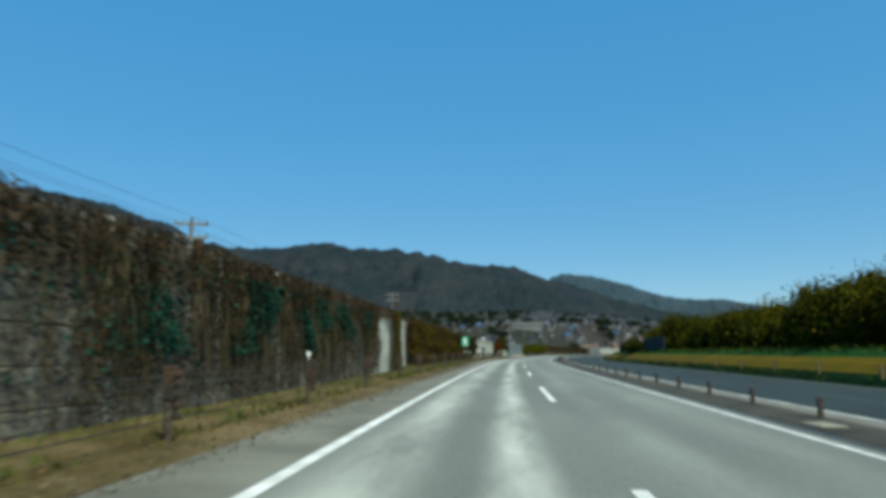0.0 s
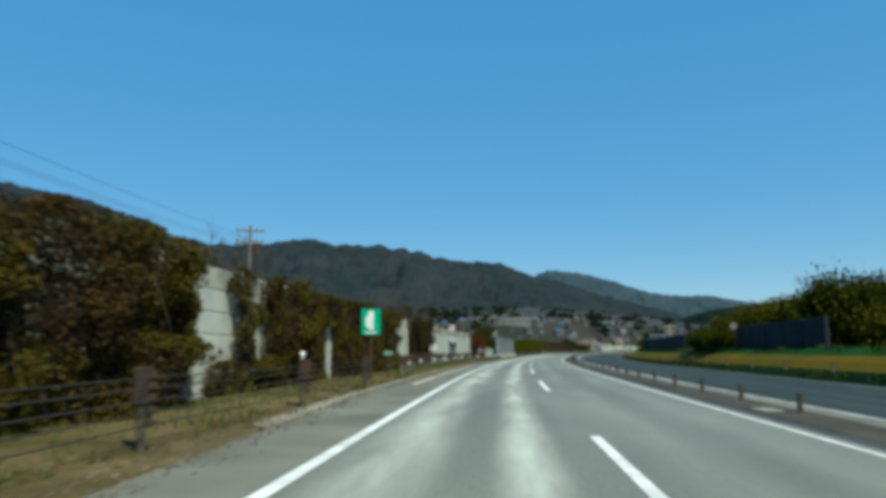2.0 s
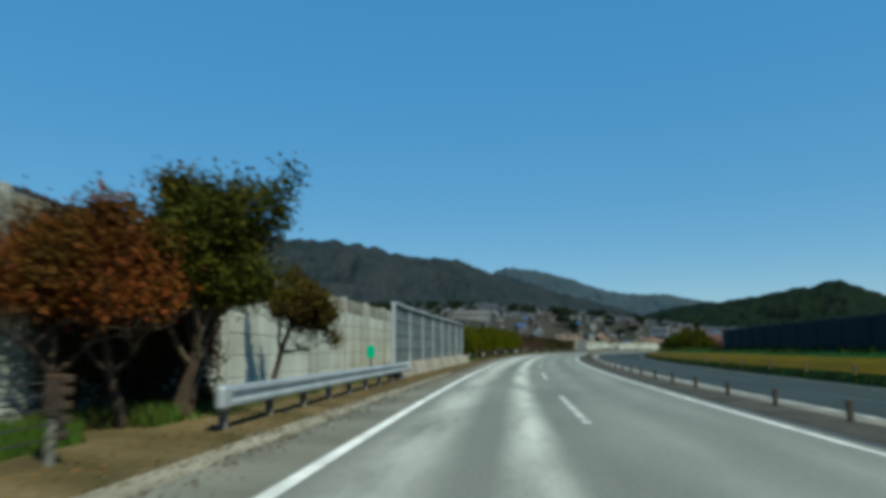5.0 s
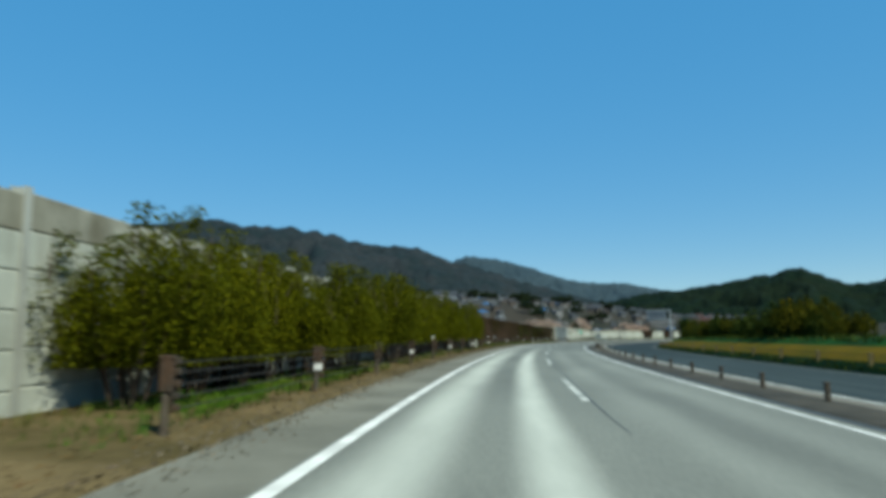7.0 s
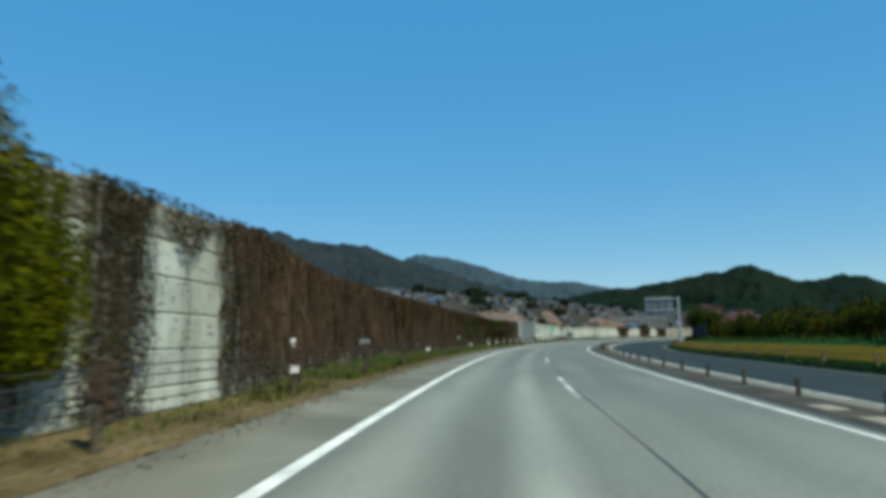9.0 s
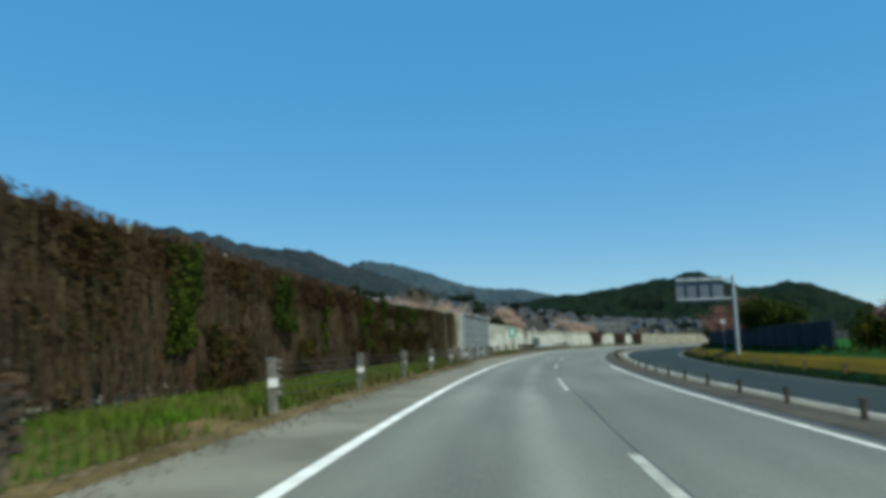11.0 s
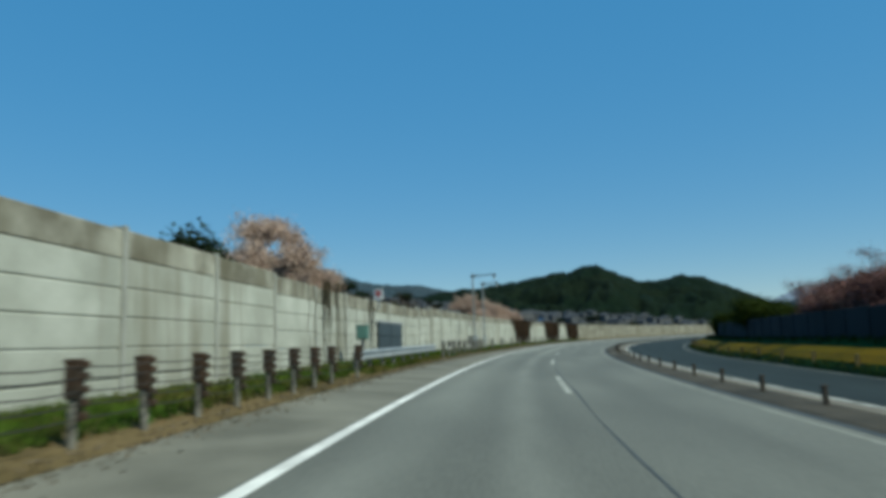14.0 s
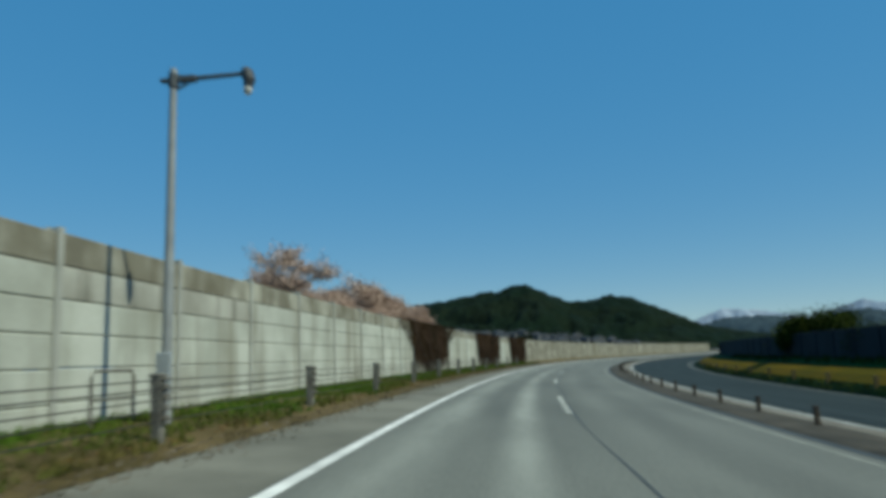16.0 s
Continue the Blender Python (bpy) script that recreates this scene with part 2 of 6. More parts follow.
SOIL = material("verge_soil", (0.1312, 0.0984, 0.0492), 0.95, second=(0.0615, 0.0492, 0.0205), scale=0.6, fine=9, grain=0.3, bump=0.8, bump_scale=14)
GREEN_BANK = material("green_bank", (0.00492, 0.0246, 0.0043), 0.95, second=(0.00369, 0.0148, 0.00492), scale=0.4, fine=6, grain=0.3, bump=0.8, bump_scale=10)
BANK_TURF = material("bank_turf", (0.012, 0.058, 0.009), 0.95, second=(0.008, 0.034, 0.008), scale=0.4, fine=6, grain=0.3, bump=0.8, bump_scale=10)
DRY_BANK = material("dry_grass_bank", (0.1066, 0.07216, 0.00492), 0.95, second=(0.0697, 0.05904, 0.00492), scale=0.25, fine=8, grain=0.25, bump=0.8, bump_scale=12)
LAND = material("valley_land", (0.02132, 0.02624, 0.01968), 0.95, second=(0.0369, 0.0328, 0.02624), scale=0.012, fine=0.2, grain=0.35, bump=0.0)
CONCRETE = material("panel_concrete", (0.425, 0.445, 0.395), 0.9, second=(0.31, 0.325, 0.28), scale=0.8, fine=12, grain=0.1, bump=0.25, bump_scale=35, each=0.12,
    streak=((0.19, 0.185, 0.14), 0.10, 1.0))
CONCRETE_TOP = material("stained_panel_concrete", (0.33, 0.33, 0.275), 0.92, second=(0.14, 0.132, 0.10), scale=1.0, fine=12, grain=0.12, bump=0.3, bump_scale=35,
    each=0.12, streak=((0.12, 0.11, 0.075), 0.16, 0.9))
CONCRETE_GREY = material("greyed_concrete", (0.35, 0.355, 0.31), 0.92, second=(0.235, 0.235, 0.20), scale=0.7, fine=12, grain=0.12, bump=0.3, bump_scale=35, each=0.12, streak=((0.09, 0.085, 0.065), 0.1, 1.3))
CONCRETE_STAINED = material("blackened_concrete", (0.17, 0.165, 0.135), 0.94, second=(0.07, 0.064, 0.05), scale=0.7, fine=10, grain=0.2, bump=0.3, each=0.2,
    streak=((0.045, 0.04, 0.03), 0.14, 1.6))
CONCRETE_OLD = material("old_concrete", (0.30, 0.28, 0.22), 0.92, second=(0.2, 0.18, 0.14), scale=0.6, fine=10, grain=0.15, bump=0.3, streak=((0.1, 0.085, 0.06), 0.08, 1.4))
# near-black blue: the shade on the sun-averted face is put into the colour
WALL_SHADE = material("shade_toned_panel", (0.0128, 0.0203, 0.027), 0.85, second=(0.00825, 0.0135, 0.018), scale=0.4, fine=8, grain=0.1, bump=0.1, each=0.1)
STEEL_POST = material("galvanised_post", (0.34, 0.35, 0.315), 0.7, 0.05, second=(0.26, 0.265, 0.235), scale=1.2, fine=20, grain=0.1, bump=0.1)
GALV = material("galvanised_steel", (0.38, 0.41, 0.42), 0.5, 0.45, second=(0.28, 0.31, 0.32), scale=1.5, fine=18, grain=0.1, bump=0.08)
RUST_POST = material("rusty_post", (0.03444, 0.02952, 0.02296), 0.85, 0.1, second=(0.0615, 0.03444, 0.01968), scale=4, fine=25, grain=0.25, bump=0.4)
GREY_POST = material("weathered_post", (0.2, 0.2, 0.175), 0.75, 0.2, second=(0.12, 0.115, 0.1), scale=4, fine=25, grain=0.2, bump=0.2)
OCHRE_POST = material("dull_ochre_post", (0.13, 0.105, 0.04), 0.85, second=(0.08, 0.065, 0.03), scale=3, fine=20, grain=0.2, bump=0.1)
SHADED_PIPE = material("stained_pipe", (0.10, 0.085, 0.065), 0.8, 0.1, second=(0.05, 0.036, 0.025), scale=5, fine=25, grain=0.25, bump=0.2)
MEDIAN_POST = material("dark_short_post", (0.034, 0.031, 0.026), 0.85, second=(0.05, 0.038, 0.026), scale=4, fine=25, grain=0.25, bump=0.3)
CLAMP = material("cable_clamp", (0.17, 0.165, 0.145), 0.7, 0.2, second=(0.08, 0.07, 0.055), scale=5, fine=25, grain=0.2, bump=0.2)
CABLE = material("steel_cable", (0.035, 0.034, 0.032), 0.8, 0.2, second=(0.028, 0.026, 0.024), scale=3, fine=30, grain=0.15, bump=0.0)
LOUVRE = material("louvre_metal", (0.12, 0.145, 0.15), 0.55, 0.2, second=(0.08, 0.10, 0.11), scale=0.8, fine=12, grain=0.1, bump=0.08, each=0.15)
FRAME = material("barrier_frame", (0.36, 0.39, 0.40), 0.5, 0.3, second=(0.28, 0.3, 0.31), scale=1.5, fine=15, grain=0.1, bump=0.05)
RAIL = material("louvre_rail", (0.2, 0.225, 0.225), 0.55, 0.2, second=(0.15, 0.17, 0.17), scale=1.5, fine=15, grain=0.1, bump=0.05)
RUSTY = material("rust_stain", (0.25, 0.09, 0.04), 0.8, 0.1, scale=3, fine=20, grain=0.2, bump=0.2)
DOOR = material("door_paint", (0.055, 0.075, 0.085), 0.5, 0.1, second=(0.04, 0.055, 0.065), scale=1.2, fine=14, grain=0.1, bump=0.05)
SIGN_GREEN = material("sign_green", (0.0, 0.40, 0.22), 0.35, second=(0.0, 0.34, 0.18), scale=2, fine=12, grain=0.05, bump=0.0)
PALE_GREEN = material("faded_sign_green", (0.16, 0.32, 0.25), 0.5, second=(0.12, 0.26, 0.2), scale=3, fine=12, grain=0.06, bump=0.0)
SIGN_WHITE = material("sign_white", (0.76, 0.76, 0.74), 0.4, second=(0.66, 0.66, 0.64), scale=3, fine=12, grain=0.05, bump=0.0)
SIGN_RED = material("sign_red", (0.5, 0.02, 0.03), 0.4, second=(0.42, 0.02, 0.03), scale=3, fine=12, grain=0.05, bump=0.0)
SIGN_BACK = material("sign_back_aluminium", (0.143, 0.165, 0.187), 0.5, 0.3, second=(0.11, 0.127, 0.149), scale=0.7, fine=8, grain=0.08, bump=0.03)
BOX_GREEN = material("cabinet_green", (0.09, 0.19, 0.16), 0.5, second=(0.07, 0.15, 0.13), scale=2, fine=15, grain=0.1, bump=0.05)
BOX_GREY = material("cabinet_grey", (0.26, 0.27, 0.26), 0.5, second=(0.2, 0.21, 0.2), scale=2, fine=15, grain=0.1, bump=0.05)
REFLECT = material("reflector_white", (0.85, 0.85, 0.82), 0.3, scale=3, fine=12, grain=0.03, bump=0.0)
LAMP_STEEL = material("lamp_steel", (0.27, 0.29, 0.29), 0.55, 0.2, second=(0.2, 0.21, 0.21), scale=2, fine=20, grain=0.12, bump=0.05)
# arm and head: the darkness of a silhouette is painted into this steel
LAMP_ARM = material("silhouette_lamp_steel", (0.075, 0.085, 0.09), 0.6, 0.2, second=(0.05, 0.055, 0.06), scale=3, fine=20, grain=0.12, bump=0.05)
GLASS_LAMP = material("lamp_glass", (0.55, 0.55, 0.5), 0.15, scale=3, fine=12, grain=0.03, bump=0.0)
BARK = material("bark", (0.085, 0.062, 0.045), 0.95, second=(0.045, 0.034, 0.026), scale=3, fine=20, grain=0.25, bump=0.6, bump_scale=25)
VINE = material("bare_creeper", (0.04592, 0.03772, 0.02132), 0.95, second=(0.02214, 0.01968, 0.01148), scale=0.9, fine=20, grain=0.2, bump=0.0, island=0.8)
VINE_RED = material("reddish_creeper", (0.055, 0.036, 0.023), 0.95, second=(0.026, 0.02, 0.014), scale=0.5, fine=20, grain=0.2, bump=0.0, island=0.7)
LEAF_IVY = material("ivy_leaf", (0.0574, 0.05248, 0.00574), 0.9, second=(0.041, 0.02788, 0.00738), scale=0.3, fine=12, grain=0.2, bump=0.0, island=0.9)
LEAF_DARK = material("dark_ivy_leaf", (0.0082, 0.0451, 0.03444), 0.7, second=(0.00984, 0.0246, 0.0164), scale=0.6, fine=12, grain=0.2, bump=0.0, island=0.9)
LEAF_DARKOLIVE = material("shaded_ivy_leaf", (0.02952, 0.02952, 0.00574), 0.9, second=(0.01804, 0.01312, 0.00656), scale=0.5, fine=12, grain=0.2, bump=0.0, island=0.9)
LEAF_DRY = material("dry_leaf", (0.0451, 0.02952, 0.0123), 0.9, second=(0.0246, 0.01804, 0.00984), scale=0.6, fine=12, grain=0.2, bump=0.0, island=0.9)
GRIT = material("loose_grit", (0.15, 0.13, 0.095), 0.95, second=(0.08, 0.065, 0.045), scale=0.8, fine=12, grain=0.2, bump=0.0, island=0.7)
LITTER = material("fallen_leaf", (0.15, 0.09, 0.035), 0.95, second=(0.09, 0.06, 0.025), scale=0.8, fine=12, grain=0.2, bump=0.0, island=0.6)
LEAF_RED = material("red_leaf", (0.115, 0.037, 0.008), 0.9, second=(0.055, 0.032, 0.007), scale=0.7, fine=12, grain=0.2, bump=0.0, island=0.8)
LEAF_GREEN = material("green_leaf", (0.0287, 0.0451, 0.00492), 0.7, second=(0.01968, 0.0328, 0.00492), scale=0.5, fine=12, grain=0.2, bump=0.0, island=0.9)
LEAF_OLIVE = material("olive_leaf", (0.05, 0.046, 0.005), 0.9, second=(0.024, 0.032, 0.005), scale=0.5, fine=12, grain=0.2, bump=0.0, island=0.8)
LEAF_HEDGE = material("hedge_leaf", (0.060, 0.066, 0.00164), 0.95, second=(0.042, 0.050, 0.00164), scale=0.35, fine=12, grain=0.2, bump=0.0, island=0.6)
LEAF_YELLOW = material("yellow_leaf", (0.066, 0.060, 0.00262), 0.9, second=(0.022, 0.032, 0.00262), scale=0.28, fine=8, grain=0.2, bump=0.0, island=0.9)
LEAF_CONIFER = material("conifer_leaf", (0.01804, 0.0287, 0.01148), 0.8, second=(0.01312, 0.02132, 0.00984), scale=0.4, fine=8, grain=0.2, bump=0.0, island=0.8)
BLOSSOM = material("cherry_blossom", (0.47, 0.355, 0.285), 0.8, second=(0.35, 0.25, 0.195), scale=0.6, fine=10, grain=0.12, bump=0.0, island=0.4)
BLOSSOM_DEEP = material("deep_pink_blossom", (0.223, 0.122, 0.105), 0.8, second=(0.153, 0.0802, 0.0697), scale=0.5, fine=10, grain=0.12, bump=0.0, island=0.5)
GRASS = material("grass_blade", (0.034, 0.078, 0.01), 0.9, second=(0.085, 0.078, 0.024), scale=0.3, fine=10, grain=0.2, bump=0.0, island=0.7)
GRASS_FRESH = material("fresh_grass_blade", (0.05, 0.115, 0.009), 0.9, second=(0.06, 0.09, 0.014), scale=0.3, fine=10, grain=0.2, bump=0.0, island=0.6)
# both ranges carry the haze of distance as blue in their base colour
WOOD_NEAR = material("hazed_wood", (0.012, 0.020, 0.023), 0.95, second=(0.023, 0.027, 0.030), scale=0.006, fine=0.05, grain=0.6, bump=0.0)
WOOD_FAR = material("hazed_far_wood", (0.026, 0.043, 0.056), 0.95, second=(0.033, 0.051, 0.063), scale=0.003, fine=0.03, grain=0.3, bump=0.4, bump_scale=0.04)
WOOD_HILL = material("hill_wood", (0.00361, 0.00992, 0.00541), 0.95, second=(0.00631, 0.0117, 0.00586), scale=0.010, fine=0.10, grain=0.5, bump=0.8, bump_scale=0.10)
# snow and rock dulled to blue: haze is mixed into the colour
SNOW_RANGE = material("hazed_snow_range", (0.30, 0.36, 0.44), 0.9, second=(0.16, 0.22, 0.30), scale=0.004, fine=0.03, grain=0.2, bump=0.2, bump_scale=0.03)
PLASTER = [material("plaster_" + n, c, 0.85, scale=0.3, fine=4, grain=0.1, bump=0.05, each=0.3) for n, c in (("white", (0.18, 0.18, 0.18)), ("grey", (0.085, 0.092, 0.098)), ("brown", (0.07, 0.058, 0.05)))]
ROOFS = [material("roof_" + n, c, 0.7, scale=0.5, fine=5, grain=0.15, bump=0.2, bump_scale=6, each=0.3) for n, c in (("slate", (0.045, 0.05, 0.058)), ("brown", (0.07, 0.055, 0.046)), ("blue", (0.03, 0.14, 0.34)), ("pale", (0.13, 0.14, 0.15)))]
PANE = material("window_pane", (0.03, 0.035, 0.04), 0.12, scale=1, fine=5, grain=0.05, bump=0.0)
# pole concrete coloured darker to look like a silhouette against the sky
WOODPOLE = material("silhouette_concrete_pole", (0.15, 0.145, 0.13), 0.85, scale=1, fine=10, grain=0.1, bump=0.1)
PIT = material("asphalt_seam", (0.06, 0.064, 0.06), 0.6, scale=1.5, fine=20, grain=0.2, bump=0.2)


# ---- building helpers ----
def part(name, bm, mat, parent=None, label="", place=None):
    """Links a bmesh, or (vertices, faces), as one mesh object under a thing or a part."""
    me = bpy.data.meshes.new(name)
    if isinstance(bm, tuple):
        me.from_pydata(*([bm[0], [], bm[1]]))
    else:
        bmesh.ops.recalc_face_normals(bm, faces=bm.faces)
        bm.to_mesh(me)
        bm.free()
    if mat:
        me.materials.append(mat)
    ob = new(name, me)
    if parent:
        ob.parent = parent
    if place is not None:
        ob.matrix_basis = place
    return tagged(ob, label)


def share(name, mesh, parent, place):
    ob = new(name, mesh)
    ob.parent = parent
    ob.matrix_basis = place
    return ob


def thing(name, place, label, category, group="", kind=""):
    ob = new(name)
    ob.empty_display_size = 0.3
    ob.matrix_basis = place
    return tagged(ob, label, category, group, kind)


def box(bm, x0, x1, y0, y1, z0, z1, bevel=0.0):
    m = Matrix.Translation(((x0 + x1) / 2, (y0 + y1) / 2, (z0 + z1) / 2)) @ Matrix.Diagonal((x1 - x0, y1 - y0, z1 - z0, 1))
    v = bmesh.ops.create_cube(bm, size=1, matrix=m)["verts"]
    if bevel:
        e = list({e for q in v for e in q.link_edges})
        bmesh.ops.bevel(bm, geom=e, offset=bevel, segments=1, affect="EDGES")
    return bm


def boxed(*a, **k):
    return box(bmesh.new(), *a, **k)


def tube(bm, pts, radii, sides=8):
    """A tapered tube through the points, with closed ends."""
    rings = []
    for i, p in enumerate(pts):
        d = (Vector(pts[min(i + 1, len(pts) - 1)]) - Vector(pts[max(i - 1, 0)])).normalized()
        a = d.orthogonal().normalized()
        b = d.cross(a)
        r = radii[i] if isinstance(radii, (list, tuple)) else radii
        rings.append([bm.verts.new(Vector(p) + (a * math.cos(2 * math.pi * k / sides) + b * math.sin(2 * math.pi * k / sides)) * r) for k in range(sides)])
    for q, w in zip(rings, rings[1:]):
        for k in range(sides):
            bm.faces.new((q[k], q[(k + 1) % sides], w[(k + 1) % sides], w[k]))
    bm.faces.new(rings[0][::-1])
    bm.faces.new(rings[-1])
    return bm


def loft(name, s0, s1, profile, mat, step=2.0, label="", category="", kind="structure", parent=None):
    """A sheet along the road; profile(s) gives its (u, z) points. UV: offset and station in metres."""
    n = max(2, int(round((s1 - s0) / step)) + 1)
    ss = np.linspace(s0, s1, n)
    verts, uvs, faces, w = [], [], [], 0
    for s in ss:
        pr = profile(s)
        w = len(pr)
        for u, z in pr:
            verts.append(tuple(R(s, u, z)))
            uvs.append((u, s))
    for i in range(n - 1):
        for k in range(w - 1):
            faces.append((i * w + k, i * w + k + 1, (i + 1) * w + k + 1, (i + 1) * w + k))
    ob = part(name, (verts, faces), mat, parent)
    layer = ob.data.uv_layers.new(name="UVMap")
    idx = np.empty(len(ob.data.loops), dtype=np.int32)
    ob.data.loops.foreach_get("vertex_index", idx)
    layer.data.foreach_set("uv", np.array(uvs, dtype=np.float32)[idx].ravel())
    return tagged(ob, label, category, "", kind)


def quads(name, centres, sizes, mat, parent=None, label="", rng=None, droop=0.0, slim=0.7):
    """Many small leaves, each a bent four-cornered blade of its own, turned at random."""
    rng = rng or np.random.default_rng(1)
    c = np.asarray(centres, dtype=np.float32)
    n = len(c)
    a = rng.normal(size=(n, 3))
    a[:, 2] -= droop
    a /= np.linalg.norm(a, axis=1)[:, None]
    b = np.cross(a, rng.normal(size=(n, 3)))
    b /= np.linalg.norm(b, axis=1)[:, None] + 1e-6
    s = (np.asarray(sizes) * np.ones(n))[:, None]
    nrm = np.cross(a, b) * s * 0.15
    v = np.stack([c - a * s * 0.5, c + b * s * 0.5 * slim + nrm, c + a * s * 0.5, c - b * s * 0.5 * slim + nrm], 1).reshape(-1, 3)
    me = bpy.data.meshes.new(name)
    me.vertices.add(4 * n)
    me.vertices.foreach_set("co", v.astype(np.float32).ravel())
    me.loops.add(4 * n)
    me.loops.foreach_set("vertex_index", np.arange(4 * n, dtype=np.int32))
    me.polygons.add(n)
    me.polygons.foreach_set("loop_start", np.arange(0, 4 * n, 4, dtype=np.int32))
    me.polygons.foreach_set("loop_total", np.full(n, 4, dtype=np.int32))
    me.update(calc_edges=True)
    me.materials.append(mat)
    ob = new(name, me)
    if parent:
        ob.parent = parent
    return tagged(ob, label)


def ribbons(name, lines, width, mat, parent=None):
    """Thin three-sided stems along the given polylines."""
    verts, faces = [], []
    for ln, w in zip(lines, width):
        base = len(verts)
        m = len(ln)
        for i, p in enumerate(ln):
            r = w * (1 - 0.6 * i / m)
            for k in range(3):
                verts.append((p[0] + r * math.cos(2.1 * k), p[1] + r * math.sin(2.1 * k), p[2]))
        for i in range(m - 1):
            for k in range(3):
                faces.append((base + 3 * i + k, base + 3 * i + (k + 1) % 3, base + 3 * i + 3 + (k + 1) % 3, base + 3 * i + 3 + k))
    return part(name, (verts, faces), mat, parent)


# ---- road, verges, land ----
S0, S1 = -60.0, 780.0


def edge(s):
    """Offset of the paved shoulder's outer edge: wider along the lay-by."""
    return float(np.interp(s, [58, 72, 98, 113, 125, 150, 165, 200, 250, 333, 338, 351, 357, 372, 400, 428, 440], [-3.5, -4.0, -4.0, -3.7, -3.3, -3.2, -3.1, -3.6, -3.8, -3.8, -4.5, -4.5, -3.9, -4.1, -4.25, -4.1, -3.75]))


def wall_u(s):
    """Offset of the left noise wall's face."""
    return float(np.interp(s, [38.7, 38.9, 120, 124, 131, 137, 143, 150, 187, 235, 247, 251.2, 262, 325, 335, 338.8, 353.3, 362], [-5.85, -7.0, -6.95, -6.88, -6.5, -6.25, -6.3, -6.8, -6.9, -6.8, -5.15, -5.1, -6.6, -6.7, -5.0, -4.9, -4.95, -7.0]))


def bank_z(u):
    """Height of the far bank over the road."""
    return float(np.interp(u, [16.1, 16.4, 16.9, 17.8, 18.6, 19.6, 21.5, 24, 36], [0, 0.25, 0.55, 1.0, 1.3, 1.75, 1.85, 1.5, -7.5]))


road = loft("road", S0, S1, lambda s: [(-2.25, 0), (-0.9, 0), (0.6, 0), (2.2, 0), (3.8, 0), (5.3, 0)], ASPHALT, label="grey asphalt carriageway with pale worn wheel tracks", category="road")
loft("shoulder", S0, S1, lambda s: [(edge(s), 0), (-2.25, 0)], SHOULDER, label="rough grey asphalt hard shoulder beside the lane", category="road")
loft("gutter", 64, 168, lambda s: [(edge(s) - 0.3, 0.04), (edge(s) - 0.08, 0.025), (edge(s) + 0.02, 0.004)], GUTTER, label="pale concrete gutter strip along the shoulder", category="gutter")
loft("verge", S0, S1, lambda s: [(-17.5, -5.2), (-9.2, 0.0), (-7.4, 0.06), (-5.8, 0.1), (-4.9, 0.1), (edge(s) - 0.35 + 0.12 * noise.noise(Vector((s * 0.4, 0, 1))), 0.035), (edge(s) + 0.06 * noise.noise(Vector((s * 0.7, 3, 1))), 0.001)], SOIL, label="bare brown soil verge with dead leaves", category="ground")
loft("median", S0, S1, lambda s: [(5.3, 0), (5.38, 0.015 + 0.01 * noise.noise(Vector((s * 0.8, 0, 2)))), (5.5, 0.05), (6.2, 0.06), (6.72, 0.04)], MEDIAN, label="dark gritty median strip between kerbs", category="median")
loft("median_shoulder", S0, S1, lambda s: [(6.72, 0.04), (6.8, 0.02), (7.25, 0.0), (7.55, 0)], DUSTY, label="pale concrete strip beside the opposite carriageway", category="road")
loft("far_carriageway", S0, S1, lambda s: [(7.55, 0), (9, 0), (11, 0), (13, 0), (15, 0), (16.1, 0)], ASPHALT_FAR, label="dark asphalt of the opposite carriageway", category="road")
loft("green_bank", S0, S1, lambda s: [(u, bank_z(u)) for u in (16.1, 16.4, 16.9)], GREEN_BANK, label="dark green grass at the foot of the bank", category="bank")
loft("dry_bank", S0, S1, lambda s: [(u, bank_z(u)) for u in (16.9, 17.8, 18.6)], DRY_BANK, label="ochre dry grass slope beyond the far carriageway", category="bank")
loft("bank_top", S0, S1, lambda s: [(u, bank_z(u)) for u in (18.6, 19.6, 21.5, 24, 36)], BANK_TURF, label="dark green bank top with low plants", category="bank")

# painted lines, each a little over the surface
loft("edge_line", S0, S1, lambda s: [(-2.19, 0.005), (-2.02, 0.005)], PAINT, label="white solid edge line on the asphalt", category="road marking")
loft("median_line", S0, 340, lambda s: [(4.86, 0.005), (4.98, 0.005)], PAINT, label="white edge line beside the median", category="road marking")
loft("far_inner_line", S0, S1, lambda s: [(7.5, 0.006), (7.7, 0.006)], PAINT_WORN, label="white edge line of the opposite carriageway", category="road marking")
loft("far_outer_line", S0, S1, lambda s: [(15.2, 0.005), (15.34, 0.005)], PAINT_FAINT, label="faint white outer line of the opposite carriageway", category="road marking")
for k in range(-1, 32):
    b = float(np.interp(k, [-1, 0, 1, 3, 4, 5, 6, 7, 10, 11, 12, 13, 16, 17, 18, 20, 23, 31], [7, 25.9, 44.8, 83.3, 100.6, 117.1, 135, 152.6, 207.1, 225, 243, 260.6, 319.8, 338.5, 357.8, 395.6, 449.5, 598]))
    mat = PAINT if b < 150 else PAINT_WORN if b < 290 else PAINT_FADED
    loft("lane_dash", b - 7.3, b, lambda s: [(1.3, 0.005), (1.46, 0.005)], mat, step=1.5, parent=road, kind="")
for a, b in ((78, 85.5), (86.5, 92.2), (92.9, 104), (105, 110)):
    loft("layby_dash", a, b, lambda s: [(-3.36, 0.005), (-3.16, 0.005)], PAINT_CREAM, step=1.5, parent=road, kind="")
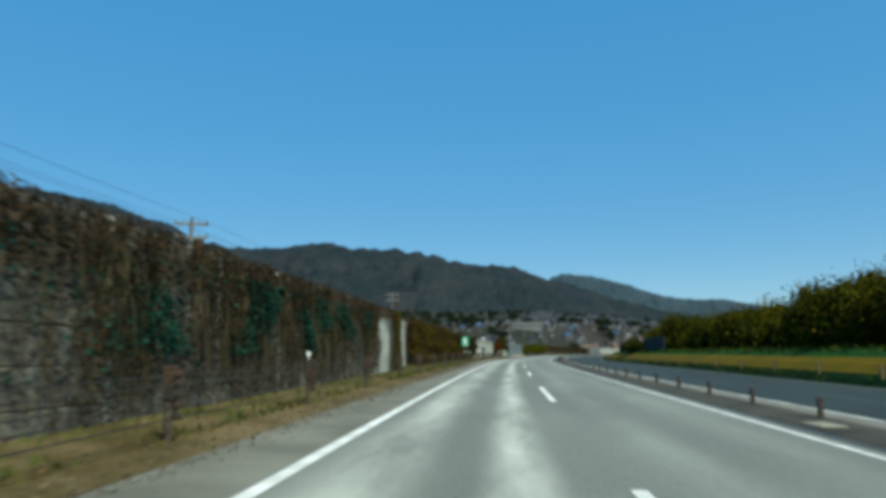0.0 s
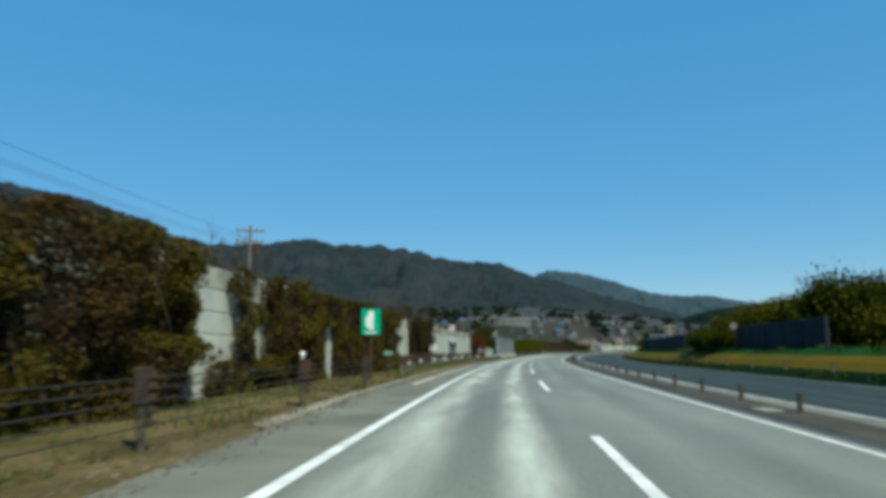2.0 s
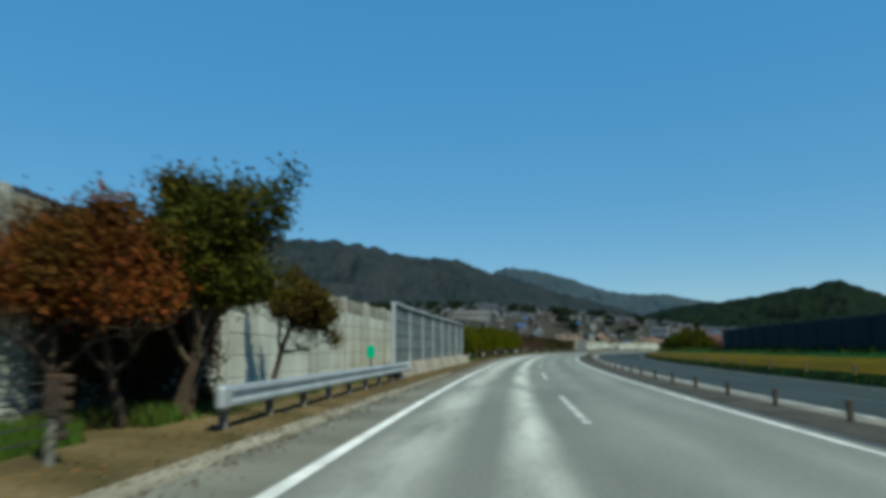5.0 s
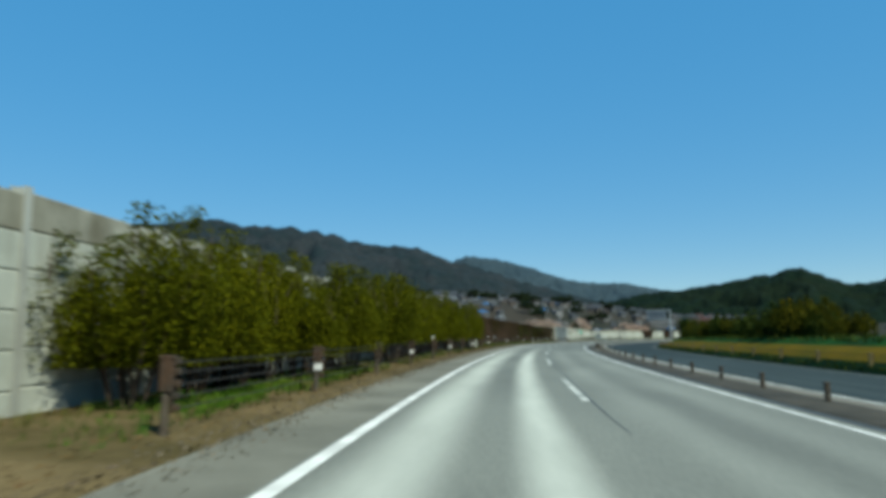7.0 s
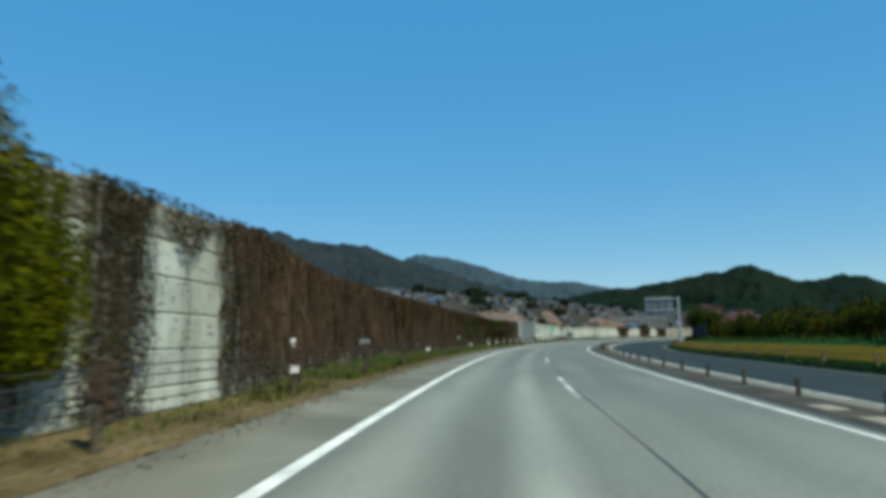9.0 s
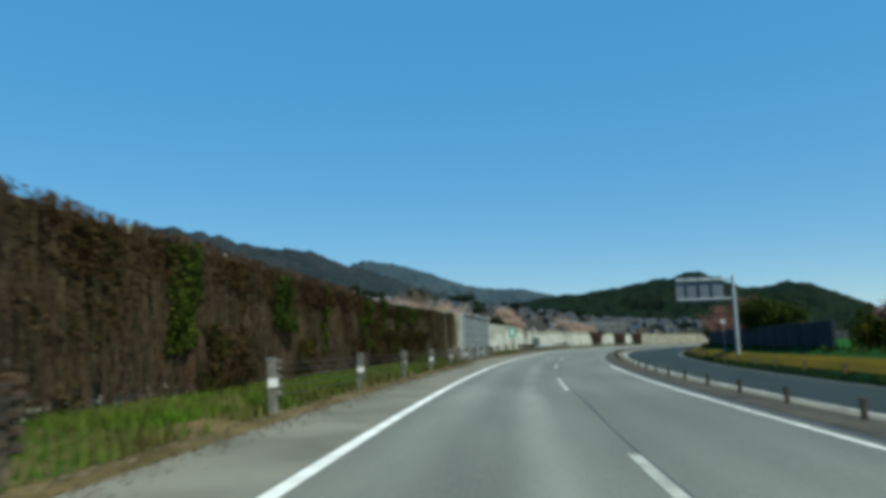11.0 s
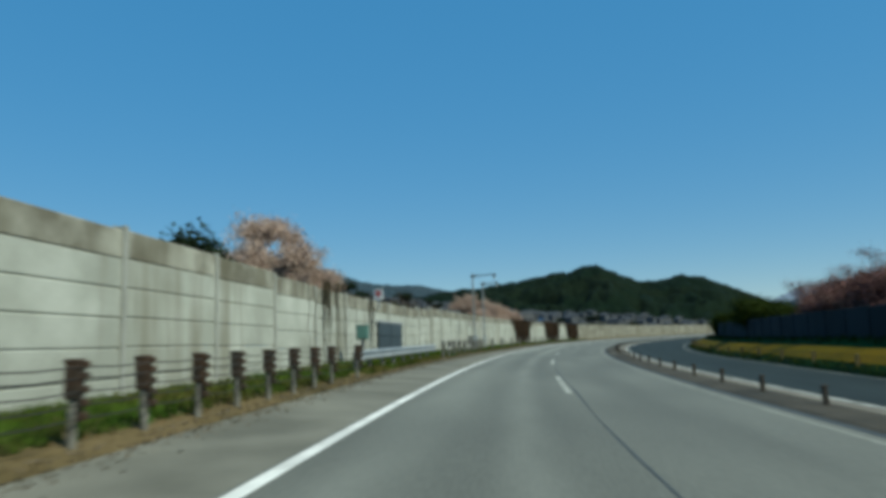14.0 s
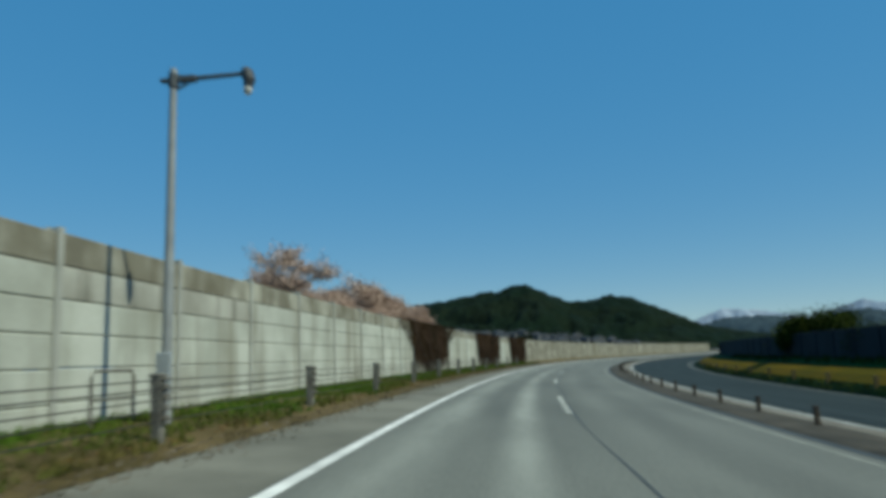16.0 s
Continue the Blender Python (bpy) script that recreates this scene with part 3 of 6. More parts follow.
loft("paving_seam", 195, S1, lambda s: [(1.5 + 0.05 * math.sin(s * 0.31), 0.004), (1.535 + 0.015 * math.sin(s * 0.7) + 0.05 * math.sin(s * 0.31), 0.004)], PIT, label="dark tar seam between the two lanes", category="road seam")
loft("median_line_end", 340, S1, lambda s: [(4.86, 0.005), (4.96, 0.005)], PAINT_FAINT, label="almost worn-off edge line beside the median", category="road marking")
loft("median_joint", S0, S1, lambda s: [(5.22 + 0.03 * noise.noise(Vector((s * 0.6, 0, 7))), 0.004), (5.36 + 0.04 * noise.noise(Vector((s * 0.5, 0, 8))), 0.02)], PIT, label="dark dirt-filled joint along the median", category="road seam")
# pale drain slabs in the median
for s in (13.4, 69.4, 110.9, 250, 252, 375.4, 431):
    d = part("drain_slab", boxed(-0.22, 0.22, -0.45, 0.45, 0, 0.03, bevel=0.01), GUTTER, None, place=at(s, 5.8, 0.045))
    tagged(d, "pale concrete drain slab set in the median", "drain slab", "drain slabs")


def land_z(x, y):
    i, u = near_road(x, y)
    side = min(1.0, max(0.0, u / 30 + 0.5))
    z = _Z[i] - 5.4 - 2.4 * side
    r, az = math.hypot(x, y), math.degrees(math.atan2(x, y))
    clear = min(1.0, max(0.0, (abs(u) - 45) / 160))
    rise = max(0.0, r - 240) * 0.078 * float(np.interp(az, [-180, -120, -60, 8, 16, 24, 36, 46, 60], [0, 0, 1, 1, 0.8, 0.45, 0.3, 0.15, 0.05]))
    return z + min(rise, 112.0) * clear * clear * (3 - 2 * clear)


def make_land():
    rings = [0.0] + [14 * 1.085 ** k for k in range(72)]
    verts, faces, n = [], [], 144
    for r in rings[1:]:
        for k in range(n):
            a = 2 * math.pi * k / n
            x, y = 60 + r * math.sin(a), 200 + r * math.cos(a)
            verts.append((x, y, land_z(x, y)))
    for i in range(len(rings) - 2):
        for k in range(n):
            faces.append((i * n + k, i * n + (k + 1) % n, (i + 1) * n + (k + 1) % n, (i + 1) * n + k))
    verts.append((60, 200, land_z(60, 200)))
    faces += [(len(verts) - 1, (k + 1) % n, k) for k in range(n)]
    ob = part("ground", (verts, faces), LAND)
    ob.data.polygons.foreach_set("use_smooth", [True] * len(ob.data.polygons))
    return tagged(ob, "valley floor of brown fields and green scrub", "ground", "", "structure")


make_land()


def ridge(name, azimuths, heights, dist, inner, outer, mat, label, rough, cell, floor=-20.0, seed=0.0):
    """A wooded range seen from the road: crest heights by bearing, spurs and gullies on its flanks."""
    az = np.arange(azimuths[0], azimuths[-1] + 0.01, cell)
    crest = np.interp(az, azimuths, heights)
    rows = [inner + (dist - inner) * (k / 54) for k in range(55)] + [dist + (outer - dist) * (k / 8) for k in range(1, 9)]
    verts, faces, w = [], [], len(az)
    for r in rows:
        t = (r - inner) / (dist - inner) if r <= dist else 1 - (r - dist) / (outer - dist)
        for a, h in zip(az, crest):
            x, y = r * math.sin(radians(a)), r * math.cos(radians(a))
            q = Vector((x, y, seed)) / (rough * 9)
            spur = 0.45 - 1.5 * abs(noise.fractal(q * 1.6, 0.9, 2.1, 5))
            fine = noise.fractal(q * 7, 0.8, 2.1, 4)
            z = floor + (h - floor) * (t ** 1.25) * (1 + 0.5 * spur * t ** 0.5 * (1 - t) * 2.2) + fine * rough * 0.35 * t
            verts.append((x, y, z))
    for i in range(len(rows) - 1):
        for k in range(w - 1):
            faces.append((i * w + k, i * w + k + 1, (i + 1) * w + k + 1, (i + 1) * w + k))
    ob = part(name, (verts, faces), mat)
    ob.data.polygons.foreach_set("use_smooth", [True] * len(ob.data.polygons))
    return tagged(ob, label, "mountain", "", "structure")


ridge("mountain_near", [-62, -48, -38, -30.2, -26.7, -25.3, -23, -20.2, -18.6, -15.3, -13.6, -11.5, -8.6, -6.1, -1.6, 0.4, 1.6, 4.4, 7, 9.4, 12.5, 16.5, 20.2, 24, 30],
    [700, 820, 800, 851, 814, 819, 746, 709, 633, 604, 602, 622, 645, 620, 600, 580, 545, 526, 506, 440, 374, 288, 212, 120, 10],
    3900, 1350, 4400, WOOD_NEAR, "dark wooded mountain range with haze blue in its colour", 60, 0.16)
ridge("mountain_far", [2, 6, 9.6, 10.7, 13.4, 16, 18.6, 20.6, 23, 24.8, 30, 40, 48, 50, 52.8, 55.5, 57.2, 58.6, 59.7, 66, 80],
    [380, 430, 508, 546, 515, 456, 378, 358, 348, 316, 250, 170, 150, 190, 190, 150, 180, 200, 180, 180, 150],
    4550, 3000, 4800, WOOD_FAR, "far mountain range with blue haze in its colour", 30, 0.16, seed=3.0)
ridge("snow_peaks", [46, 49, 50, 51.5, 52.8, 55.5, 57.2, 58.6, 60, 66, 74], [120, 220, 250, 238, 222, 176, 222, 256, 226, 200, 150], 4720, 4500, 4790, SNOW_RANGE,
    "distant snow-covered peaks on the horizon, tinted with haze blue", 16, 0.2, seed=5.0)
ridge("wooded_hill", [17, 21, 23, 25.4, 27.8, 29.5, 31.2, 33.2, 34.4, 35.8, 37, 38.4, 39.8, 41.5, 43.7, 45.5, 50, 58], [40, 92, 106, 113, 121, 128, 137, 150, 132, 110, 112, 118, 112, 88, 57, 42, 20, -10],
    1780, 1150, 2300, WOOD_HILL, "dark green wooded hill with a rounded top", 14, 0.12, seed=8.0)


# ---- left noise walls ----
PANEL_H, ROWS, FOOT = 0.55, 6, -0.12


def chamfered(lx, ly, lz, c=0.02):
    return boxed(0, lx, -ly, 0, 0.006, lz - 0.006, bevel=c)


def mesh_of(name, bm, mat):
    me = bpy.data.meshes.new(name)
    bmesh.ops.recalc_face_normals(bm, faces=bm.faces)
    bm.to_mesh(me)
    bm.free()
    me.materials.append(mat)
    return me


PANEL = mesh_of("panel", chamfered(4.0, 0.14, PANEL_H), CONCRETE)
PANEL_TOP = mesh_of("top_panel", chamfered(4.0, 0.14, PANEL_H), CONCRETE_TOP)
PANEL_GREY = mesh_of("grey_panel", chamfered(4.0, 0.14, PANEL_H), CONCRETE_GREY)
PANEL_STAINED = mesh_of("stained_panel", chamfered(4.0, 0.14, PANEL_H), CONCRETE_STAINED)


def post_mesh(h):
    bm = boxed(-0.075, 0.075, 0.0, 0.03, -0.6, h)
    box(bm, -0.012, 0.012, -0.16, 0.0, -0.6, h)
    box(bm, -0.1, 0.1, -0.19, -0.16, -0.6, h)
    return mesh_of("post", bm, STEEL_POST)


POST = post_mesh(ROWS * PANEL_H - 0.06)


def along(s_a, u_a, s_b, u_b, z=0.0):
    """Pose with x along the wall from the first place to the second and y out of its face towards the road, and its length."""
    a, b = R(s_a, u_a, z), R(s_b, u_b, z)
    d = Vector((b.x - a.x, b.y - a.y, 0))
    x = d.normalized()
    y = Vector((x.y, -x.x, 0))
    m = Matrix(((x.x, y.x, 0, a.x), (x.y, y.y, 0, a.y), (0, 0, 1, (a.z + b.z) / 2), (0, 0, 0, 1)))
    return m, d.length


def wall_dip(s):
    """How far the left wall's top sinks along its last stretch."""
    return float(np.interp(s, [386, 394, 412, 420], [0.0, 0.26, 0.3, 0.02]))


def panel_wall(name, stations, label, old=False, gaps=()):
    w = thing(name, Matrix.Identity(4), label, "noise wall", kind="structure")
    s0, s1 = stations[0], stations[-1]
    for a, b in zip(stations, stations[1:]):
        m, ln = along(a, wall_u(a + 0.01), b, wall_u(b - 0.01), -wall_dip(a))
        share("post", POST, w, m)
        for r in range(ROWS):
            if any(g0 < (a + b) / 2 < g1 and z0 < FOOT + (r + 0.5) * PANEL_H < z1 for g0, g1, z0, z1 in gaps):
                continue
            me = PANEL_STAINED if old and a < 30 else PANEL_GREY if 353 < a < 376 and r >= 1 + (a > 358) + (a > 362) + (a > 370) or 432 < a < 440 and r == 4 else PANEL_TOP if r == ROWS - 1 or 330 < a < 339 else PANEL
            p = share("panel", me, w, m @ Matrix.Translation((0.02, -0.01, FOOT + r * PANEL_H)) @ Matrix.Diagonal(((ln - 0.04) / 4.0, 1, 1, 1)))
    # the footing under the lowest panels
    loft("footing", s0, s1, lambda s: [(wall_u(s) - 0.2, -0.5), (wall_u(s) - 0.2, 0.03), (wall_u(s) + 0.03, 0.03), (wall_u(s) + 0.05, -0.5)], CONCRETE_OLD, parent=w, kind="")
    return w


GATE = (123.95, 128.1)
panel_wall("wall_1", [38.75 - 4.07 * k for k in range(15, -1, -1)], "old concrete panel noise wall overgrown with bare creepers", old=True)
panel_wall("wall_2", [38.83 + 4.05 * k for k in range(22)] + [128.2 + 4.05 * k for k in range(12)], "pale concrete panel noise wall with steel posts and dark streaks", gaps=((123.8, 128.3, -0.2, 2.05),))
panel_wall("wall_3", [186.3 + 4.01 * k for k in range(39)], "concrete panel noise wall hidden by reddish brown creepers")
panel_wall("wall_4", [353.4, 355.66] + [359.64 + 3.98 * k for k in range(40)], "pale concrete panel noise wall stained along its top")


def far_wall_left():
    """The last stretch of the left wall, too far off to tell its panels apart singly."""
    bm = bmesh.new()
    n = 62
    for i in range(n):
        a, b = 515 + 4.06 * i, 515 + 4.06 * (i + 1)
        m, ln = along(a, -7.0, b, -7.0)
        for r in range(ROWS):
            q = bmesh.ops.create_cube(bm, size=1, matrix=m @ Matrix.Translation((ln / 2, -0.08, FOOT + (r + 0.5) * PANEL_H)) @ Matrix.Diagonal((ln - 0.06, 0.14, PANEL_H - 0.02, 1)))
        bmesh.ops.create_cube(bm, size=1, matrix=m @ Matrix.Translation((0, -0.06, 1.6)) @ Matrix.Diagonal((0.2, 0.24, 3.2, 1)))
    tagged(part("wall_5", bm, CONCRETE_TOP), "pale concrete noise wall far along the curve", "noise wall", "", "structure")


far_wall_left()


def louvre_wall(name, stations, u, z0, z1, rows, label):
    """Grey metal noise barrier: posts, rails and ribbed louvre panels under a sloping cap."""
    w = thing(name, Matrix.Identity(4), label, "noise wall", kind="structure")
    hh = (z1 - z0) / rows
    bm = boxed(0, 2, -0.1, -0.07, 0, hh)
    for j in range(10):
        x = 2 * (j + 0.5) / 10
        box(bm, x - 0.06, x + 0.06, -0.07, -0.03, 0.03, hh - 0.03)
    lou = mesh_of("louvre", bm, LOUVRE)
    rail = mesh_of("rail", boxed(0, 2, -0.06, -0.005, -0.02, 0.02), RAIL)
    post = mesh_of("barrier_post", boxed(-0.05, 0.05, -0.12, 0.03, -0.3, z1 - z0 + 0.02, bevel=0.01), FRAME)
    cap = mesh_of("cap", boxed(-0.01, 2.01, -0.16, 0.1, 0, 0.1, bevel=0.02), FRAME)
    rust = mesh_of("rusty_cap", boxed(-0.01, 2.01, -0.16, 0.1, 0, 0.1, bevel=0.02), RUSTY)
    for i, a in enumerate(stations):
        b = stations[min(i + 1, len(stations) - 1)] if i + 1 < len(stations) else a + 1
        m, ln = along(a, u, b, u, z0)
        share("barrier_post", post, w, m)
        if i + 1 == len(stations):
            break
        k = Matrix.Diagonal((ln / 2, 1, 1, 1))
        for r in range(rows):
            share("louvre", lou, w, m @ Matrix.Translation((0, 0, r * hh)) @ k)
            if r:
                share("rail", rail, w, m @ Matrix.Translation((0, 0, r * hh)) @ k)
        share("cap", rust if i == 2 and rows == 6 else cap, w, m @ Matrix.Translation((0, 0, z1 - z0)) @ k)
    return w


louvre_wall("wall_6", [160.2 + 3.95 * k for k in range(8)], -4.7, 0.62, 2.95, 4, "grey ribbed metal noise barrier on a low concrete parapet")
loft("parapet", 159.2, 189, lambda s: [(-5.0, -0.3), (-5.0, 0.62), (-4.45, 0.62), (-4.25, 0.0), (-4.25, -0.3)], CONCRETE_OLD, label="tan stained concrete parapet under the metal barrier", category="parapet")
louvre_wall("wall_7", [338.72] + [339.97 + 2.03 * k for k in range(7)] + [353.3], -4.85, -0.2, 3.2, 6, "grey ribbed metal noise barrier with pale posts and a sloping cap")


# ---- right noise walls ----
def right_wall(name, s0, s1, label):
    w = thing(name, Matrix.Identity(4), label, "noise wall", kind="structure")
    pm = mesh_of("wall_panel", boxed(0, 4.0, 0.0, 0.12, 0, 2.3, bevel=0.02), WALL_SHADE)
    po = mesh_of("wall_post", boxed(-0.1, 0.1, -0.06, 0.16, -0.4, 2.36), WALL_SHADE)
    n = int((s1 - s0) / 4.06)
    for i in range(n):
        a = s0 + 4.06 * i
        m, ln = along(a, 20.5, a + 4.06, 20.5, 1.5)
        share("wall_panel", pm, w, m @ Matrix.Diagonal((ln / 4.0, 1, 1, 1)))
        share("wall_post", po, w, m)


right_wall("wall_8", 101.5, 122, "short noise wall beyond the far carriageway, coloured as in shade")
right_wall("wall_10", 148, 217, "blue-grey noise wall beyond the far carriageway, coloured as in shade")
right_wall("wall_9", 345, 700, "panel noise wall behind the far bank, coloured as in shade")


# ---- barriers ----
def cable_post(name, mat, h=0.95, wide=0.13, foot=None):
    """Post of a cable barrier: a round-edged channel with a cap and cable brackets on its road side."""
    t = thing(name, Matrix.Identity(4), "", "barrier post")
    if foot:
        part("post", tube(bmesh.new(), [(0, 0, -0.35), (0, 0, h * 0.5), (0, 0, h - 0.04)], [wide * 0.42, wide * 0.42, wide * 0.4], 8), foot, t, "weathered grey pipe")
        head = boxed(-wide * 0.66, wide * 0.66, -wide * 0.55, wide * 0.5, h * 0.56, h, bevel=0.018)
        box(head, -wide * 0.72, wide * 0.72, -wide * 0.6, wide * 0.55, h - 0.03, h + 0.015, bevel=0.01)
        part("head", head, mat, t, "rusty block head")
    else:
        bm = boxed(-wide * 0.6, wide * 0.6, -wide / 2, wide / 2, -0.35, h, bevel=0.015)
        box(bm, -wide * 0.66, wide * 0.66, -wide * 0.6, wide * 0.6, h - 0.03, h + 0.015, bevel=0.01)
        part("post", bm, mat, t)
    if h > 0.7:
        bk = boxed(wide * 0.6, wide * 0.6 + 0.02, -0.045, 0.045, 0.3, h - 0.03)
        for z in (0.36, 0.5, 0.64, 0.78, 0.9):
            box(bk, wide * 0.6 + 0.015, wide * 0.6 + 0.085, -0.05, 0.05, z - 0.04, z + 0.04, bevel=0.012)
        part("bracket", bk, CLAMP if mat == GREY_POST else RUST_POST, t, "bracket with a clamp for each cable")
    return t


def barrier(group, stations, us, h, mat, label, cables, reflect=(), refl_z=0.6, foot=None, wide=0.125, discs=()):
    first = cable_post("cable_post", mat, h, wide, foot)
    tagged(first, label, "barrier post", group)
    plate = mesh_of("reflector", boxed(-0.05, 0.12, -0.075, -0.06, refl_z - 0.13, refl_z + 0.02, bevel=0.004), REFLECT)
    disc = bmesh.new()
    tube(disc, [(-0.04, 0, h - 0.05), (-0.04, 0, h + 0.08)], 0.015, 6)
    tube(disc, [(-0.04, -0.03, h + 0.13), (-0.04, -0.02, h + 0.13), (-0.04, 0.02, h + 0.13)], [0.035, 0.05, 0.045], 14)
    disc = mesh_of("delineator", disc, REFLECT)
    for i, s in enumerate(stations):
        u = us(s) if callable(us) else us
        lean = random.uniform(-2.5, 2.5)
        m = at(s, u, 0.02, random.uniform(-6, 6)) @ Matrix.Rotation(radians(lean), 4, "Y")
        if i == 0:
            first.matrix_basis = m
            ob = first
        else:
            ob = copy_thing(first, m)
        if i in reflect:
            share("reflector", plate, ob, Matrix.Identity(4))
            tagged(ob, label + " with reflector")
        if i in discs:
            share("delineator", disc, ob, Matrix.Identity(4))
            tagged(ob, label + " and delineator")
    for k, z in enumerate(cables):
        bm = bmesh.new()
        pts = []
        for a, b in zip(stations, stations[1:]):
            for f in (0, 0.5):
                s = a + (b - a) * f
                pts.append(R(s, (us(s) if callable(us) else us) + 0.1, z - (0.02 if f else 0)))
        s = stations[-1]
        pts.append(R(s, (us(s) if callable(us) else us) + 0.1, z))
        tube(bm, pts, 0.0095, 5)
        tagged(part("barrier_cable", bm, CABLE), "taut steel cable strung along the barrier posts", "cable", group + " cables")


CABLES = (0.36, 0.5, 0.64, 0.78, 0.9)
barrier("rusty barrier posts", [2.4 - 6.5] + [2.4 + 6.5 * k for k in range(12)], -4.16, 0.98, RUST_POST, "rusty brown cable barrier post in the verge", CABLES, discs=(3, 11), foot=SHADED_PIPE)
barrier("lay-by barrier posts", [84 + 2.2 * k for k in range(26)], lambda s: float(np.interp(s, [84, 92, 112, 135, 142], [-4.6, -5.3, -5.3, -4.7, -4.4])), 0.93, RUST_POST,
    "weathered cable barrier post on the lay-by verge", CABLES, reflect=(2, 5, 8, 11, 14, 16, 19, 22), foot=GREY_POST)
barrier("hedge barrier posts", [193.2 + 6.46 * k for k in range(17)], -4.18, 0.95, RUST_POST, "brown cable barrier post between verge and shoulder", CABLES, reflect=(1, 3, 5, 7, 9, 12, 15), discs=(4, 9, 14), foot=SHADED_PIPE)
barrier("creeper barrier posts", [303.02 + 6.46 * k for k in range(6)], -4.18, 0.95, GREY_POST, "grey-green cable barrier post before the creepers", CABLES, reflect=(0, 2, 4))
barrier("metal wall posts", [332.7, 336.35, 340.0, 343.65, 347.35, 351.0], -4.25, 0.97, GREY_POST, "dark cable barrier post before the metal wall", (0.2, 0.36, 0.5, 0.64, 0.78, 0.9), reflect=(3,), discs=(2,))
barrier("wall barrier posts", [351.35, 356.8, 363.0, 369.2] + [373.9 + 1.5 * k for k in range(11)] + [391.6], -4.55, 0.95, RUST_POST, "weathered cable barrier post before the concrete wall", CABLES, reflect=(3, 5), foot=GREY_POST)
barrier("end barrier posts", [410.0 + 2.15 * k for k in range(8)] + [427.2 + 6.85 * k for k in range(12)], -4.6, 0.95, GREY_POST, "grey cable barrier post on the grassy verge", CABLES, reflect=(1, 5))
barrier("median posts", [-20 + 3.87 * k for k in range(150)], 6.36, 0.42, MEDIAN_POST, "short dark brown barrier post in the median strip", (), wide=0.09)
barrier("far barrier posts", [20 + 6.5 * k for k in range(80)], 16.6, 0.95, OCHRE_POST, "dull ochre cable barrier post before the dry bank", (0.75, 0.9), foot=None)


def guard_rail(s0, s1, u, z, label, spacing=2.0):
    """W-profile beam with a rounded end on short posts."""
    g = thing("guard_rail", at(s0, u), label, "guard rail")
    inv = g.matrix_basis.inverted()
    prof = [(-0.02, 0.16), (0.05, 0.13), (0.06, 0.08), (0.0, 0.03), (0.0, -0.03), (0.06, -0.08), (0.05, -0.13), (-0.02, -0.16)]
    n = int((s1 - s0) / 1.0) + 1
    verts, faces = [], []
    for i in range(n):
        s = s0 + (s1 - s0) * i / (n - 1)
        for dx, dz in prof + [(x - 0.012, zz) for x, zz in prof[::-1]]:
            verts.append(tuple(inv @ R(s, u + 0.12 + dx, z + dz)))
    w = 2 * len(prof)
    for i in range(n - 1):
        for k in range(w):
            faces.append((i * w + k, i * w + (k + 1) % w, (i + 1) * w + (k + 1) % w, (i + 1) * w + k))
    faces += [tuple(range(w)), tuple(range((n - 1) * w, n * w))]
    part("beam", (verts, faces), GALV, g)
    for s in (s0, s1):
        part("end_cap", boxed(-0.06, 0.1, -0.18, 0.18, -0.17, 0.17, bevel=0.05), GALV, g, place=inv @ at(s, u + 0.12, z))
    pm = mesh_of("leg", boxed(-0.06, 0.06, -0.05, 0.05, -0.3, z + 0.08, bevel=0.012), GREY_POST)
    bl = mesh_of("block", boxed(0.05, 0.13, -0.06, 0.06, z - 0.1, z + 0.1, bevel=0.012), GALV)
    for i in range(int((s1 - s0) / spacing) + 1):
        m = inv @ at(s0 + 0.4 + spacing * i, u - 0.02)
        share("leg", pm, g, m)
        share("block", bl, g, m)
    return g


guard_rail(142.0, 159.4, -4.15, 0.54, "blue-grey steel guard rail on brown posts in leaf litter")
guard_rail(392.6, 408.4, -4.95, 0.62, "pale galvanised guard rail on white posts in the grass")


# ---- signs, cabinets, gates, lamps ----
def phone_sign(s, u, z0, w, h, label):
    t = thing("emergency_sign", at(s, u, 0, -8), label, "road sign")
    bm = bmesh.new()
    tube(bm, [(0, 0.04, -0.3), (0, 0.04, z0 + h)], 0.04, 10)
    part("pole", bm, RUST_POST, t, "brown steel pole")
    plate = part("plate", boxed(-w / 2, w / 2, 0, 0.02, z0, z0 + h, bevel=0.008), SIGN_GREEN, t, "green plate")
    bm = boxed(-0.14 * w, 0.17 * w, -0.012, -0.004, z0 + 0.2 * h, z0 + 0.92 * h)
    box(bm, -0.27 * w, -0.14 * w, -0.012, -0.004, z0 + 0.3 * h, z0 + 0.72 * h)
    part("pictogram", bm, SIGN_WHITE, plate, "white pictogram block")
    part("text_bar", boxed(-0.3 * w, 0.3 * w, -0.01, -0.004, z0 + 0.05 * h, z0 + 0.11 * h), SIGN_WHITE, plate, "white bar of lettering")
    return t


phone_sign(79.5, -5.1, 1.76, 0.74, 0.98, "green emergency telephone sign with white pictogram on a pole")
phone_sign(375.6, -5.45, 1.8, 0.86, 1.05, "bright green emergency sign with white pictogram on a pole")


